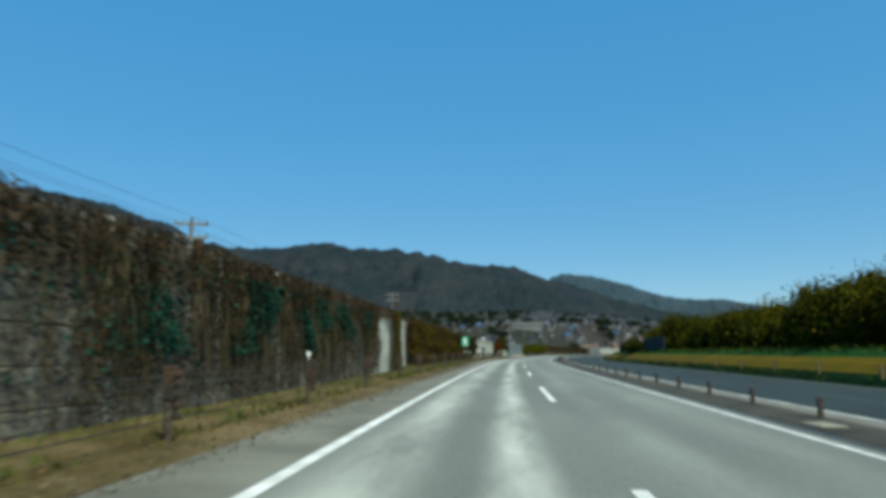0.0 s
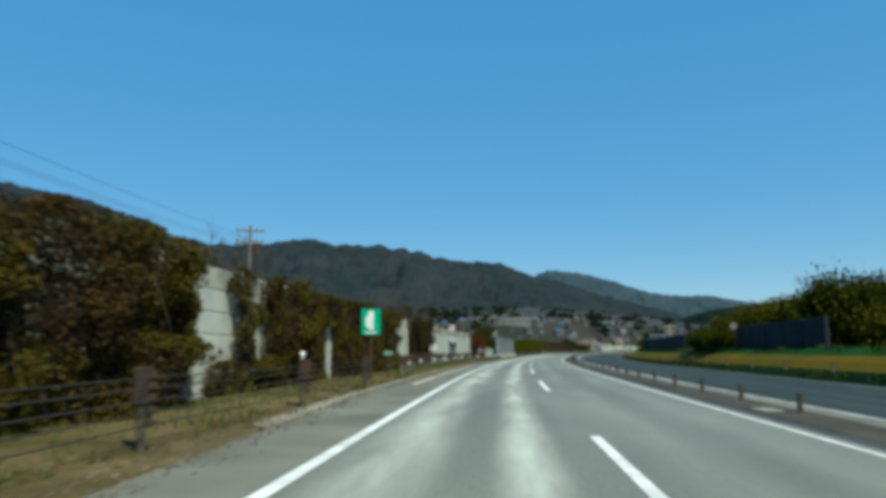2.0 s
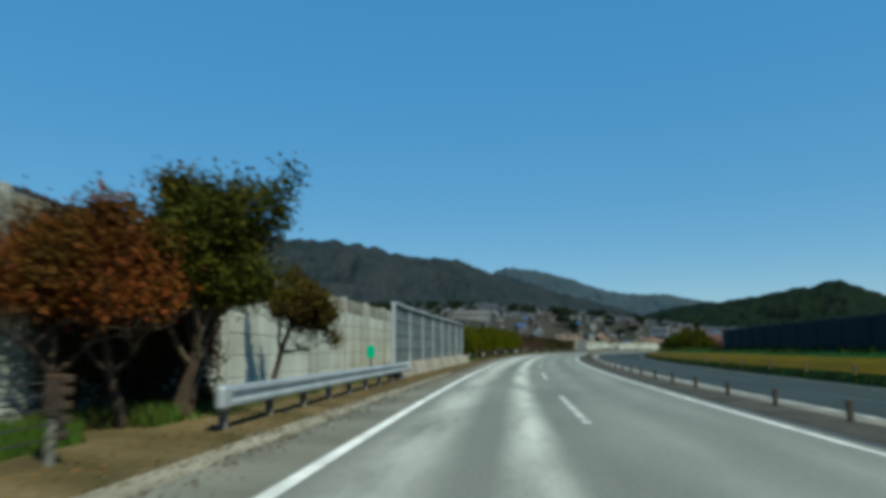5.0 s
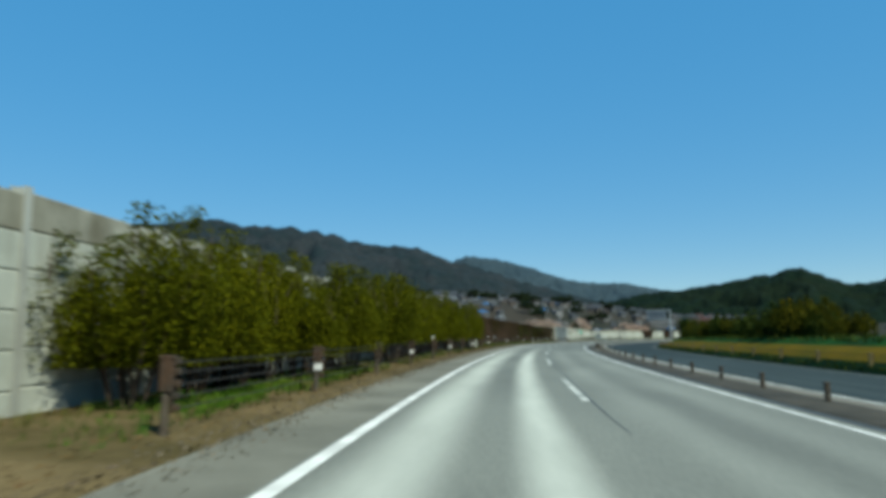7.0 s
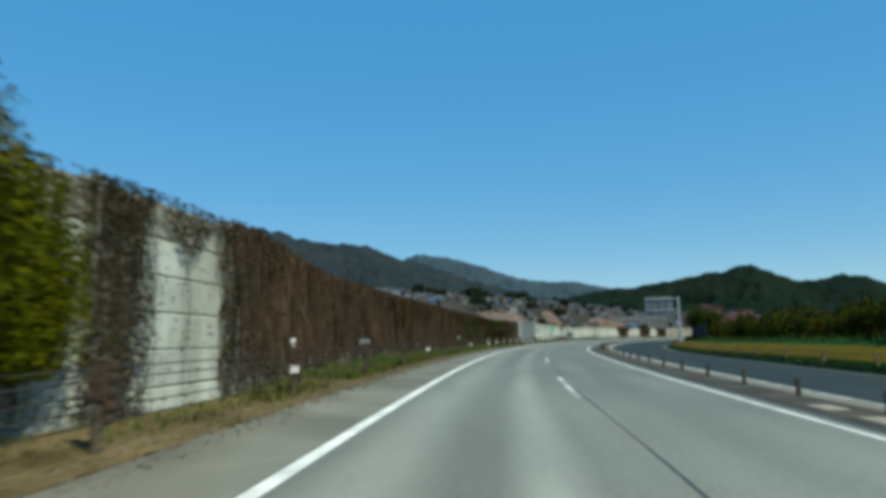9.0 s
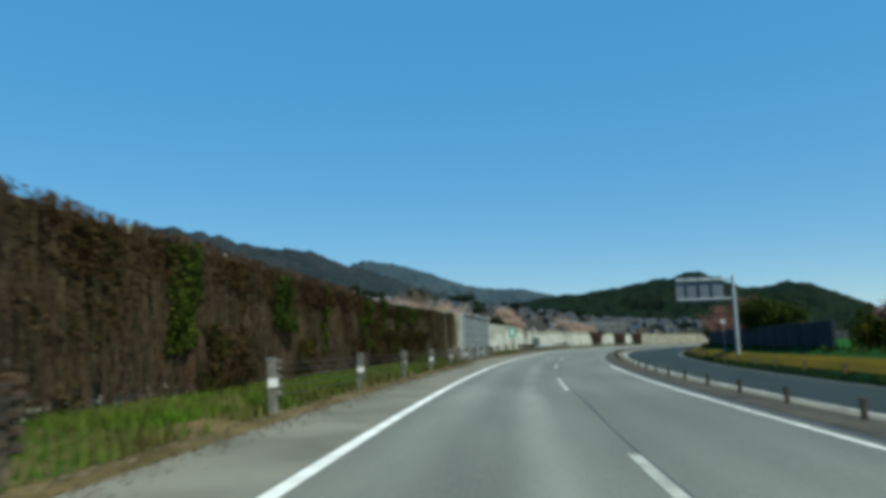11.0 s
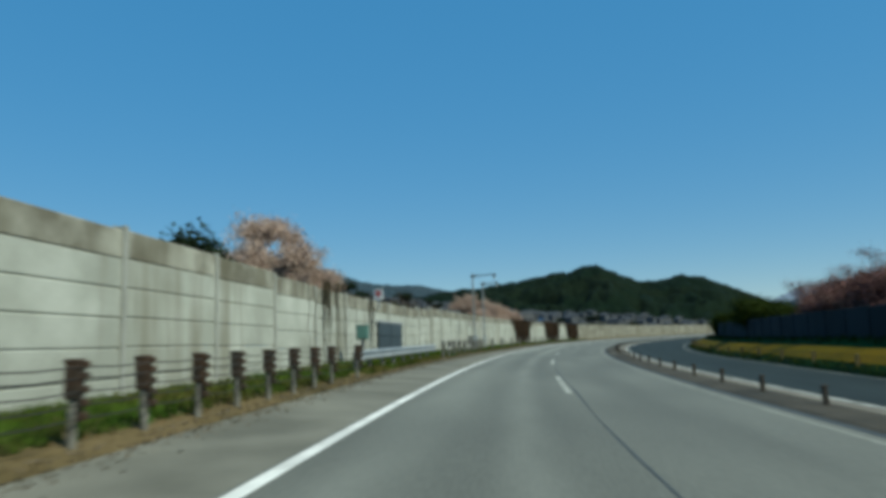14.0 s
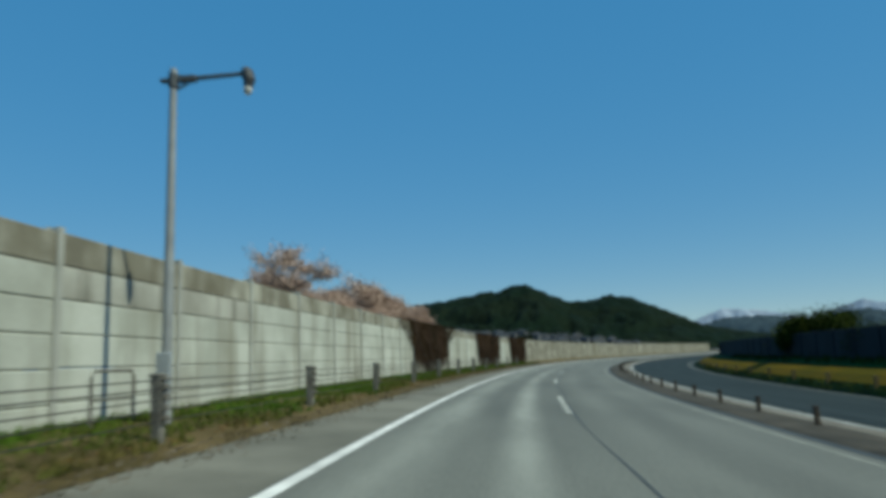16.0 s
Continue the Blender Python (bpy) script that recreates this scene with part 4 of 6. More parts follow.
def plate_sign(s, u, z0, w, h, mat, label, bars=0, pole=RUST_POST):
    t = thing("plate_sign", at(s, u, 0, -6), label, "road sign")
    bm = bmesh.new()
    tube(bm, [(0, 0.04, -0.3), (0, 0.04, z0 + h * 0.8)], 0.035, 8)
    part("pole", bm, pole, t)
    pl = part("plate", boxed(-w / 2, w / 2, 0, 0.02, z0, z0 + h, bevel=0.006), mat, t)
    for k in range(bars):
        zz = z0 + h * (0.25 + 0.5 * k / max(1, bars - 1))
        part("text_bar", boxed(-0.38 * w, 0.38 * w, -0.008, -0.003, zz - 0.025, zz + 0.025), BOX_GREY, pl, "grey bar of lettering")
    return t


plate_sign(81.4, -4.75, 0.98, 0.36, 0.17, PALE_GREEN, "small pale green distance plate on a short post")
phone = thing("emergency_phone_post", at(101.65, -5.35), "slim grey emergency phone post with a white board", "emergency phone")
part("pedestal", boxed(-0.09, 0.09, -0.08, 0.08, -0.2, 0.75, bevel=0.02), BOX_GREY, phone)
part("pole", tube(bmesh.new(), [(0, 0.05, 0.7), (0, 0.05, 1.5)], 0.035, 8), GALV, phone)
board = part("board", boxed(-0.24, 0.24, -0.02, 0.01, 1.2, 1.56, bevel=0.008), SIGN_WHITE, phone, "white board")
for zz in (1.3, 1.38, 1.47):
    part("text_bar", boxed(-0.17, 0.17, -0.03, -0.024, zz - 0.02, zz + 0.015), BOX_GREY, board, "grey bar of lettering")
plate_sign(258.3, -4.3, 0.92, 0.3, 0.16, GALV, "small grey plate on a post by the creepers")
plate_sign(351.3, -4.3, 0.99, 0.52, 0.17, REFLECT, "small white plate at the end of the metal wall")
plate_sign(158.0, -5.2, 0.85, 0.3, 0.45, SIGN_GREEN, "small green plate beside the concrete wall")


def triangle_sign(s, z0, label, out=0.12):
    t = thing("triangle_sign", at(s, wall_u(s) + out, z0, -14), label, "road sign")
    a = 0.25
    pl = part("plate", boxed(-a, a, 0, 0.02, 0, 2 * a, bevel=0.006), SIGN_WHITE, t, "white square plate")
    bm = bmesh.new()
    for y in (-0.01, -0.004):
        vs = [bm.verts.new(p) for p in ((-0.19, y, 0.42), (0.19, y, 0.42), (0, y, 0.09))]
        bm.faces.new(vs)
    part("triangle", bm, SIGN_RED, pl, "red triangle pointing down")
    part("bracket", box(boxed(-0.03, 0.03, 0.02, 0.06, -0.4, 0.3), -out, 0.03, 0.02, 0.06, -0.44, -0.38), GALV, t)


triangle_sign(122.2, 3.15, "white square sign with red triangle above the wall", 0.6)
triangle_sign(404.7, 2.95, "white square sign with red triangle over the stained wall")


def gate(s0, s1, z0, z1, label, leaves=2):
    m, ln = along(s0, wall_u(s0), s1, wall_u(s1), z0)
    t = thing("maintenance_gate", m, label, "gate")
    h = z1 - z0
    part("frame", box(box(boxed(-0.06, 0.05, -0.1, 0.06, 0, h), ln - 0.05, ln + 0.06, -0.1, 0.06, 0, h), -0.06, ln + 0.06, -0.1, 0.07, h, h + 0.16), FRAME, t, "pale steel frame")
    for k in range(leaves):
        a, b = ln * k / leaves + 0.03, ln * (k + 1) / leaves - 0.03
        lf = part("door_leaf", boxed(a, b, -0.06, -0.02, 0.02, h - 0.02, bevel=0.006), DOOR, t, "dark blue-grey door leaf")
        for j in range(1, 8):
            x = a + (b - a) * j / 8
            part("rib", boxed(x - 0.025, x + 0.025, -0.02, 0.005, 0.05, h - 0.05, bevel=0.006), DOOR, lf)
        part("handle", boxed(b - 0.2, b - 0.14, -0.02, 0.05, h * 0.45, h * 0.52, bevel=0.01), GALV, lf, "steel handle")
    part("centre_stile", boxed(ln / 2 - 0.04, ln / 2 + 0.04, -0.05, 0.02, 0.02, h - 0.02, bevel=0.008), FRAME, t, "pale steel stile between the leaves")
    part("hood", box(boxed(-0.1, ln + 0.1, -0.05, 0.2, h + 0.1, h + 0.16, bevel=0.01), -0.1, ln + 0.1, 0.16, 0.2, h + 0.02, h + 0.12), FRAME, t, "narrow steel hood over the door")


gate(GATE[0], GATE[1], 0.03, 1.88, "dark blue-grey double service door in the concrete wall")
g2 = thing("wall_shutter", along(404.6, wall_u(404.6) + 0.1, 410.0, wall_u(410.0) + 0.1, 0.55)[0], "dark blue-grey double shutter on the concrete wall", "shutter")
for k in range(2):
    sh = part("shutter_leaf", boxed(2.7 * k + 0.03, 2.7 * k + 2.62, -0.02, 0.04, 0, 1.3, bevel=0.01), DOOR, g2)
    part("rail", boxed(2.7 * k + 0.03, 2.7 * k + 2.62, 0.04, 0.07, 0.66, 0.74), DOOR, sh)
part("shutter_frame", box(boxed(-0.08, 5.5, -0.04, 0.06, 1.3, 1.4), -0.08, 5.5, -0.04, 0.06, -0.1, 0.0), FRAME, g2)

cab1 = thing("signal_cabinet", at(398.2, -6.0), "grey-green signal cabinet on a short pole", "cabinet")
part("pole", tube(bmesh.new(), [(0, 0, -0.2), (0, 0, 1.1)], 0.07, 10), BOX_GREY, cab1)
body = part("body", boxed(-0.22, 0.22, -0.16, 0.16, 1.08, 1.6, bevel=0.025), BOX_GREEN, cab1)
part("door_panel", boxed(-0.18, 0.18, -0.175, -0.16, 1.12, 1.55, bevel=0.006), BOX_GREEN, body)
part("lid", boxed(-0.25, 0.25, -0.19, 0.19, 1.6, 1.65, bevel=0.02), BOX_GREEN, body)
cab2 = thing("power_cabinet", at(430.9, -5.75), "grey metal power cabinet on a concrete plinth", "cabinet")
part("plinth", boxed(-0.45, 0.45, -0.75, 0.75, -0.15, 0.12, bevel=0.02), CONCRETE_OLD, cab2)
body = part("body", boxed(-0.35, 0.35, -0.65, 0.65, 0.12, 1.2, bevel=0.03), BOX_GREY, cab2)
part("roof", boxed(-0.42, 0.42, -0.72, 0.72, 1.2, 1.26, bevel=0.02), BOX_GREY, body)
part("door_panel", boxed(-0.3, 0.3, -0.67, -0.65, 0.2, 1.12, bevel=0.006), BOX_GREY, body)
part("handle", boxed(0.2, 0.24, -0.7, -0.67, 0.6, 0.75), GALV, body)


def street_lamp(s, u, h, arm, label):
    t = thing("street_lamp", at(s, u, 0, 6), label, "street lamp", "street lamps")
    part("base_plate", boxed(-0.2, 0.2, -0.2, 0.2, -0.1, 0.08, bevel=0.02), CONCRETE_OLD, t)
    part("pole", tube(bmesh.new(), [(0, 0, 0), (0, 0, 0.5), (0, 0, h)], [0.1, 0.09, 0.06], 14), LAMP_STEEL, t, "tall galvanised pole")
    part("collar", tube(bmesh.new(), [(0, 0, h - 0.34), (0, 0, h - 0.1)], 0.09, 12), LAMP_ARM, t, "clamp collar toned dark as a silhouette")
    bm = tube(bmesh.new(), [(-0.22, 0, h - 0.22), (arm * 0.4, 0, h - 0.18), (arm, 0, h - 0.13)], [0.05, 0.045, 0.04], 8)
    tube(bm, [(0.0, 0, h - 0.42), (0.4, 0, h - 0.19)], 0.025, 6)
    box(bm, 0.06, 0.42, -0.05, 0.05, h - 0.26, h - 0.13, bevel=0.02)
    part("arm", bm, LAMP_ARM, t, "steel arm with a short brace, toned dark as a silhouette")
    hd = part("lamp_head", tube(bmesh.new(), [(arm - 0.1, 0, h - 0.06), (arm - 0.04, 0, h - 0.12), (arm, 0, h - 0.26), (arm - 0.02, 0, h - 0.4)], [0.08, 0.11, 0.11, 0.075], 12), LAMP_ARM, t, "hanging lamp housing")
    part("lens", tube(bmesh.new(), [(arm - 0.02, 0, h - 0.4), (arm - 0.03, 0, h - 0.46), (arm - 0.03, 0, h - 0.52)], [0.075, 0.08, 0.045], 12), GLASS_LAMP, hd, "milky lamp glass")
    part("service_box", boxed(-0.12, 0.12, -0.16, -0.08, 0.7, 1.25, bevel=0.015), GALV, t)


street_lamp(429.5, -5.4, 6.45, 1.85, "galvanised highway lamp with a short arm over the verge")
street_lamp(436.05, -5.55, 6.25, 1.35, "galvanised highway lamp standing by a steel hoop rail")
hoop = thing("hoop_rail", at(435.6, -6.2), "low dark steel hoop rail in the grass", "rail")
part("hoop", tube(bmesh.new(), [(0, -0.6, -0.1), (0, -0.6, 0.85), (0, -0.5, 0.95), (0, 0.5, 0.95), (0, 0.6, 0.85), (0, 0.6, -0.1)], 0.03, 8), GREY_POST, hoop)
part("crossbar", tube(bmesh.new(), [(0, -0.6, 0.5), (0, 0.6, 0.5)], 0.022, 8), GREY_POST, hoop)


def gantry():
    """Overhead direction sign seen from behind: a pole, two arms, a ribbed back."""
    t = thing("gantry_sign", at(365.3, 18.0), "large overhead road sign seen from its grey back", "road sign")
    part("pole", tube(bmesh.new(), [(0, 0, -0.5), (0, 0, 4), (0, 0, 8.8)], [0.2, 0.18, 0.15], 14), GALV, t, "galvanised pole")
    for z in (8.45, 6.55):
        part("arm", tube(bmesh.new(), [(0.1, 0, z), (-5.4, 0, z)], [0.1, 0.08], 10), GALV, t)
    pn = part("sign_panel", boxed(-5.45, -0.95, 0.12, 0.18, 6.25, 8.8, bevel=0.02), SIGN_BACK, t, "grey aluminium back")
    for x in (-4.4, -3.2, -2.0):
        part("rib", boxed(x - 0.08, x + 0.08, 0.0, 0.12, 6.3, 8.75), DOOR, pn)
    for z in (6.42, 8.6):
        part("rail", boxed(-5.4, -1.0, 0.06, 0.12, z - 0.04, z + 0.04), FRAME, pn)


gantry()
sq = thing("plate_sign", at(120.6, 19.9), "white square sign with a dark emblem over the far bank", "road sign")
part("pole", tube(bmesh.new(), [(0, 0.05, 1.0), (0, 0.05, 4.0)], 0.035, 8), RUST_POST, sq)
pl = part("plate", boxed(-0.25, 0.25, -0.02, 0.01, 3.6, 4.1, bevel=0.01), PLASTER[0], sq)
part("emblem", boxed(-0.13, 0.13, -0.034, -0.022, 3.72, 3.98), RUSTY, pl, "grey emblem block")
sm = thing("plate_sign", at(372.8, 17.9), "small white square sign on a thin grey pole", "road sign")
part("pole", tube(bmesh.new(), [(0, 0, 0.6), (0, 0, 4.6)], 0.04, 8), BOX_GREY, sm)
pl = part("plate", boxed(-0.2, 0.2, -0.03, 0, 4.24, 4.64, bevel=0.01), SIGN_WHITE, sm)
part("emblem", boxed(-0.09, 0.09, -0.045, -0.032, 4.35, 4.53), BOX_GREY, pl)


# ---- plants ----
def grow(rng, height, spread, levels=4, trunk=0.35, up=0.35, kids=3, radius=0.0):
    """Limbs of a tree as tapered polylines, and the places of its twigs."""
    limbs, tips = [], []

    def branch(p, d, ln, r, lev):
        pts, q = [p], p
        for k in range(3):
            d = (d + Vector(rng.normal(0, 0.16, 3)) + Vector((0, 0, 0.06 * up))).normalized()
            q = q + d * ln / 3
            pts.append(q)
            if lev >= 2:
                tips.append(q)
        limbs.append((pts, [r, r * 0.85, r * 0.7, r * 0.55]))
        if lev >= levels:
            return
        n = kids + (1 if lev == 0 else 0)
        for k in range(n):
            a = 2 * math.pi * (k + rng.random()) / n
            side = Vector((math.cos(a), math.sin(a), 0))
            nd = (d * up + side * spread + Vector((0, 0, 0.35 * up)) + Vector(rng.normal(0, 0.15, 3))).normalized()
            start = pts[3] if k % 2 else pts[2]
            branch(start, nd, ln * rng.uniform(0.6, 0.8), r * 0.52, lev + 1)

    branch(Vector((0, 0, -0.2)), Vector((0, 0, 1)), height * trunk, height * 0.028, 0)
    top = max(t.z for t in tips)
    f = height / top
    if radius:
        g = radius / max(0.1, float(np.percentile([math.hypot(t.x, t.y) for t in tips], 90)))
        wide = lambda p: Vector((p.x * g, p.y * g, p.z * f))
        return [([wide(p) for p in pts], rr) for pts, rr in limbs], [wide(t) for t in tips]
    return [([p * f for p in pts], [r for r in rr]) for pts, rr in limbs], [t * f for t in tips]


def tree(name, place, height, label, leaf, seed, spread=0.9, levels=4, n=40, size=0.16, fuzz=0.35, trunk=0.3, up=0.4, group="", kids=3, category="tree", radius=0.0, bare=0.0):
    rng = np.random.default_rng(seed)
    t = thing(name, place, label, category, group)
    limbs, tips = grow(rng, height, spread, levels, trunk, up, kids, radius)
    bm = bmesh.new()
    for pts, rr in limbs:
        tube(bm, pts, rr, 5)
    part("trunk", bm, BARK, t)
    tips = [q for q in tips if q.z > bare * height]
    if leaf:
        c = np.repeat(np.array([tuple(q) for q in tips]), n, axis=0)
        c = c + rng.normal(0, fuzz, c.shape)
        c[:, 2] = np.maximum(c[:, 2], 0.15)
        quads("crown", c, size * rng.uniform(0.6, 1.4, len(c)), leaf, t, rng=rng)
    return t


def shrub(name, place, h, w, label, leaf, seed, n=1500, size=0.14, group="", twigs=True, slim=0.7, low=0.2, stems=7, shoots=0):
    """A bush: stems from the ground and an uneven mass of leaves in several lobes."""
    rng = np.random.default_rng(seed)
    t = thing(name, place, label, "bush", group)
    bm = bmesh.new()
    lobes = []
    for k in range(stems):
        a, r = rng.uniform(0, 6.28), w * 0.5 * math.sqrt(rng.random())
        top = Vector((r * math.cos(a), r * math.sin(a), h * rng.uniform(0.5, 0.95)))
        mid = Vector((top.x * 0.4 + rng.normal(0, 0.1), top.y * 0.4, top.z * 0.5))
        tube(bm, [(top.x * 0.2, top.y * 0.2, -0.15), mid, top], [0.04, 0.03, 0.012], 5)
        lobes.append(top)
    pts = []
    for k in range(shoots):
        q = lobes[k % stems] + Vector((rng.normal(0, w * 0.16), rng.normal(0, w * 0.16), h * 0.12))
        tip = q + Vector((rng.normal(0, 0.1), rng.normal(0, 0.1), h * rng.uniform(0.15, 0.36)))
        tube(bm, [q, (q + tip) / 2 + Vector((0.03, 0, 0)), tip], [0.014, 0.01, 0.004], 4)
        pts += [tuple(q.lerp(tip, rng.random() ** 0.7) + Vector(rng.normal(0, 0.05, 3))) for j in range(26)]
    part("stem", bm, BARK, t)
    for k in range(n):
        q = lobes[k % stems]
        d = rng.normal(0, 1, 3)
        d = d / np.linalg.norm(d) * rng.uniform(0.55, 1.0) ** 0.5
        pts.append((q.x + d[0] * w * 0.3, q.y + d[1] * w * 0.3, q.z + d[2] * h * 0.32 - rng.random() ** 2 * h * 0.35))
    pts = [q if q[2] > low else (q[0], q[1], low + rng.random() * h * 0.5) for q in pts]
    if twigs:
        for k in range(n // 12):
            q = lobes[k % stems]
            pts.append((q.x + rng.normal(0, 0.1), q.y + rng.normal(0, 0.1), q.z + h * 0.3 + rng.random() * h * 0.18))
    quads("leaves", np.array(pts), size * rng.uniform(0.6, 1.4, len(pts)), leaf, t, rng=rng, slim=slim)
    return t


def creepers(name, s0, s1, per_m, mat, label, leaf=None, leaves=0, z_top=3.35, depth=0.16, size=0.12, seed=0, ragged=0.5, cover=None, leaf_bias=0.0, thick=(0.008, 0.03), bulge=None):
    """Stems hanging down and climbing over a wall, with old leaves caught between."""
    rng = np.random.default_rng(seed)
    t = thing(name, Matrix.Identity(4), label, "creeper", kind="stuff")
    deep = depth > 0.4
    crest = lambda s: 0.3 * noise.noise(Vector((s * 0.55, 1, seed))) if deep else 0.06 * noise.noise(Vector((s * 0.8, 1, seed)))
    lines, widths, n = [], [], int((s1 - s0) * per_m)
    for k in range(n):
        s = rng.uniform(s0, s1)
        if cover and rng.random() > cover(s, 1.6):
            continue
        z, ln = z_top + crest(s) + rng.uniform(-0.1, 0.12), rng.uniform(ragged, 1.0) * z_top
        off, pts = rng.uniform(0.03, depth), []
        for j in range(7):
            f = j / 6
            pts.append(tuple(R(s + rng.normal(0, 0.06) + 0.1 * math.sin(6 * f + k), wall_u(s) + off * (bulge(s) if bulge else 1.0) * (0.5 + 0.6 * f if deep else 0.5 + f) + rng.normal(0, 0.02), max(0.03, z - ln * f))))
        lines.append(pts)
        widths.append(rng.uniform(*thick))
    ribbons("stems", lines, widths, mat, t)
    if leaf:
        pts = []
        while len(pts) < leaves:
            s = rng.uniform(s0, s1)
            z = z_top * (rng.random() ** (1.0 - leaf_bias)) + 0.08
            if cover and rng.random() > cover(s, z):
                continue
            lump = 0.5 + 0.5 * noise.noise(Vector((s * 0.7, z * 0.9, seed)))
            if deep:
                lump = max(0.08, lump + 0.4 * noise.noise(Vector((s * 1.7, z * 2.0, seed + 5))) - 0.1 * (z < 0.5))
            if rng.random() > 0.25 + lump:
                continue
            out = rng.random() ** (0.4 if deep else 1.0)
            pts.append(tuple(R(s, wall_u(s) + 0.03 + depth * (bulge(s) if bulge else 1.0) * lump * 1.6 * out, min(z, z_top + 0.15) + crest(s) * z / z_top)))
        quads("leaves", np.array(pts), size * rng.uniform(0.6, 1.4, len(pts)), leaf, t, rng=rng, droop=0.6)
    return t


# bare dark creepers at the start of the wall, leafy ones after it
def first_cover(s, z):
    if 32.6 < s < 36.5 or 37.1 < s < 37.9:
        return 1.0 if z > 2.75 else 0.0
    return 1.0 if z > 2.3 else 0.35 + 0.65 * (noise.noise(Vector((s * 0.45, z * 0.35, 6))) > 0.0)


creepers("bare_creepers", -18, 38.6, 24, VINE, "dense bare brown creepers over the old concrete wall", LEAF_DRY, 46000, z_top=3.2, depth=0.22, size=0.065, seed=3, ragged=0.5,
    cover=first_cover, thick=(0.007, 0.026), leaf_bias=0.25)
creepers("corner_ivy", 36.2, 38.8, 10, VINE, "columns of brown and olive ivy at the wall's corner", LEAF_IVY, 9000, z_top=3.2, depth=0.2, size=0.07, seed=33, ragged=0.7,
    cover=lambda s, z: 1.0 if 36.3 + 0.1 * z < s < 37.0 + 0.08 * z or s > 37.9 - 0.08 * z else 0.0)
creepers("dark_ivy", -14, 30, 3, VINE, "patches of dark blue-green ivy high on the old wall", LEAF_DARK, 20000, z_top=2.75, depth=0.32, size=0.09, seed=4, leaf_bias=0.45,
    cover=lambda s, z: 0.06 + 0.94 * (noise.noise(Vector((s * 0.4, z * 0.6, 2))) > 0.1 and z > 1.1))


def ivy_cover(s, z):
    """Where the ivy hangs: thick stretches between bare panels, its lower edge uneven."""
    w = 0.45 * noise.noise(Vector((z * 1.3, s * 0.1, 4)))
    if 75.7 < s + 0.3 * w < 76.6 and z > 1.9:
        return 0.0
    for a, b, lo, hi in ((40.0, 41.9, 0, 4), (41.5, 44.6 - z * 0.9, 0, 2.3), (48.7, 67.7, 0, 4), (68.8, 72.5, 0, 1.0), (70.3, 71.1, 0, 4), (72.4, 79.3, 0, 4), (79.2, 80.7, 2.1, 4),
            (80.6, 87.4, 0, 4), (87, 88.9, 0, 1.4), (90.2 + 0.35 * (3 - z), 93.6 - 0.5 * (3 - z), 0, 4), (100.9, 104.9, 0, 4)):
        if a + w < s < b + w and lo <= z + w <= hi:
            return 1.0
    return 0.0


def ivy_bulge(s):
    return float(np.interp(s, [40, 45, 49, 53, 66, 67.5, 72, 75, 78.5, 79.5, 82, 86, 88, 95], [0.5, 0.5, 0.6, 1.0, 1.1, 0.45, 0.6, 0.7, 0.25, 0.25, 0.6, 1.0, 1.0, 0.9]))


creepers("leafy_ivy", 39, 107, 3, VINE, "thick brown and olive ivy hanging over the wall", LEAF_IVY, 150000, z_top=3.2, depth=1.0, size=0.08, seed=5, cover=ivy_cover, bulge=ivy_bulge)
creepers("dry_ivy", 39, 107, 2, VINE, "dry russet ivy leaves hanging over the concrete wall", LEAF_DRY, 50000, z_top=3.1, depth=0.95, size=0.08, seed=6, cover=ivy_cover, bulge=ivy_bulge)
creepers("bulging_ivy", 100.4, 104.9, 24, VINE, "bulging brown and olive ivy before the wall", LEAF_DARKOLIVE, 17000, z_top=3.25, depth=1.2, size=0.08, seed=27, ragged=0.8)
creepers("thin_creepers", 103, 113, 26, VINE, "bare grey-brown creepers trailing down the pale wall", LEAF_DRY, 16000, z_top=3.2, depth=0.15, size=0.055, seed=7, ragged=0.2, leaf_bias=0.5,
    cover=lambda s, z: float(np.interp(s, [103, 107, 109, 113], [1, 0.7, 0.55, 0.12])) * (1.0 if z > 1.5 + 0.9 * noise.noise(Vector((s * 0.5, 0, 3))) else 0.25))
creepers("red_creepers", 250.4, 318, 36, VINE_RED, "dense reddish brown bare creepers covering the whole wall", LEAF_DRY, 56000, z_top=3.24, depth=0.22, size=0.06, seed=8, ragged=0.75, thick=(0.009, 0.032))
creepers("mixed_creepers", 296, 337, 52, VINE, "brown creepers with olive ivy tufts on the wall", LEAF_DRY, 34000, z_top=3.05, depth=0.24, size=0.065, seed=9, ragged=0.75, thick=(0.008, 0.028), leaf_bias=0.35,
    cover=lambda s, z: float(np.interp(s, [296, 312, 322, 331, 334.5, 336.0], [0.6, 0.8, 1, 0.85, 0.6, 0.0])))
creepers("creeper_fringe", 300, 334, 12, VINE, "dark tangled fringe of creepers over the wall's top", LEAF_DRY, 24000, z_top=3.0, depth=0.32, size=0.075, seed=18, ragged=0.2, leaf_bias=0.5,
    cover=lambda s, z: 1.0 if z > 2.4 + 0.5 * noise.noise(Vector((s * 0.6, 0, 14))) + 0.12 * max(0, s - 326) else 0.0)


def ivy_columns(s, z):
    """Dark ivy hanging from the wall's top in columns of uneven length."""
    w = 0.25 * noise.noise(Vector((z * 1.4, s * 0.3, 31)))
    return 1.0 if any(a + w < s < b + w and z > lo for a, b, lo in ((303.5, 304.6, 1.0), (309.2, 310.6, 1.6), (313.4, 314.2, 0.8), (318.7, 320.2, 2.0), (318.7, 319.2, 0.4), (322.2, 323.7, 1.6), (325.2, 326.0, 1.9), (326.8, 328.3, 2.2))) else 0.0


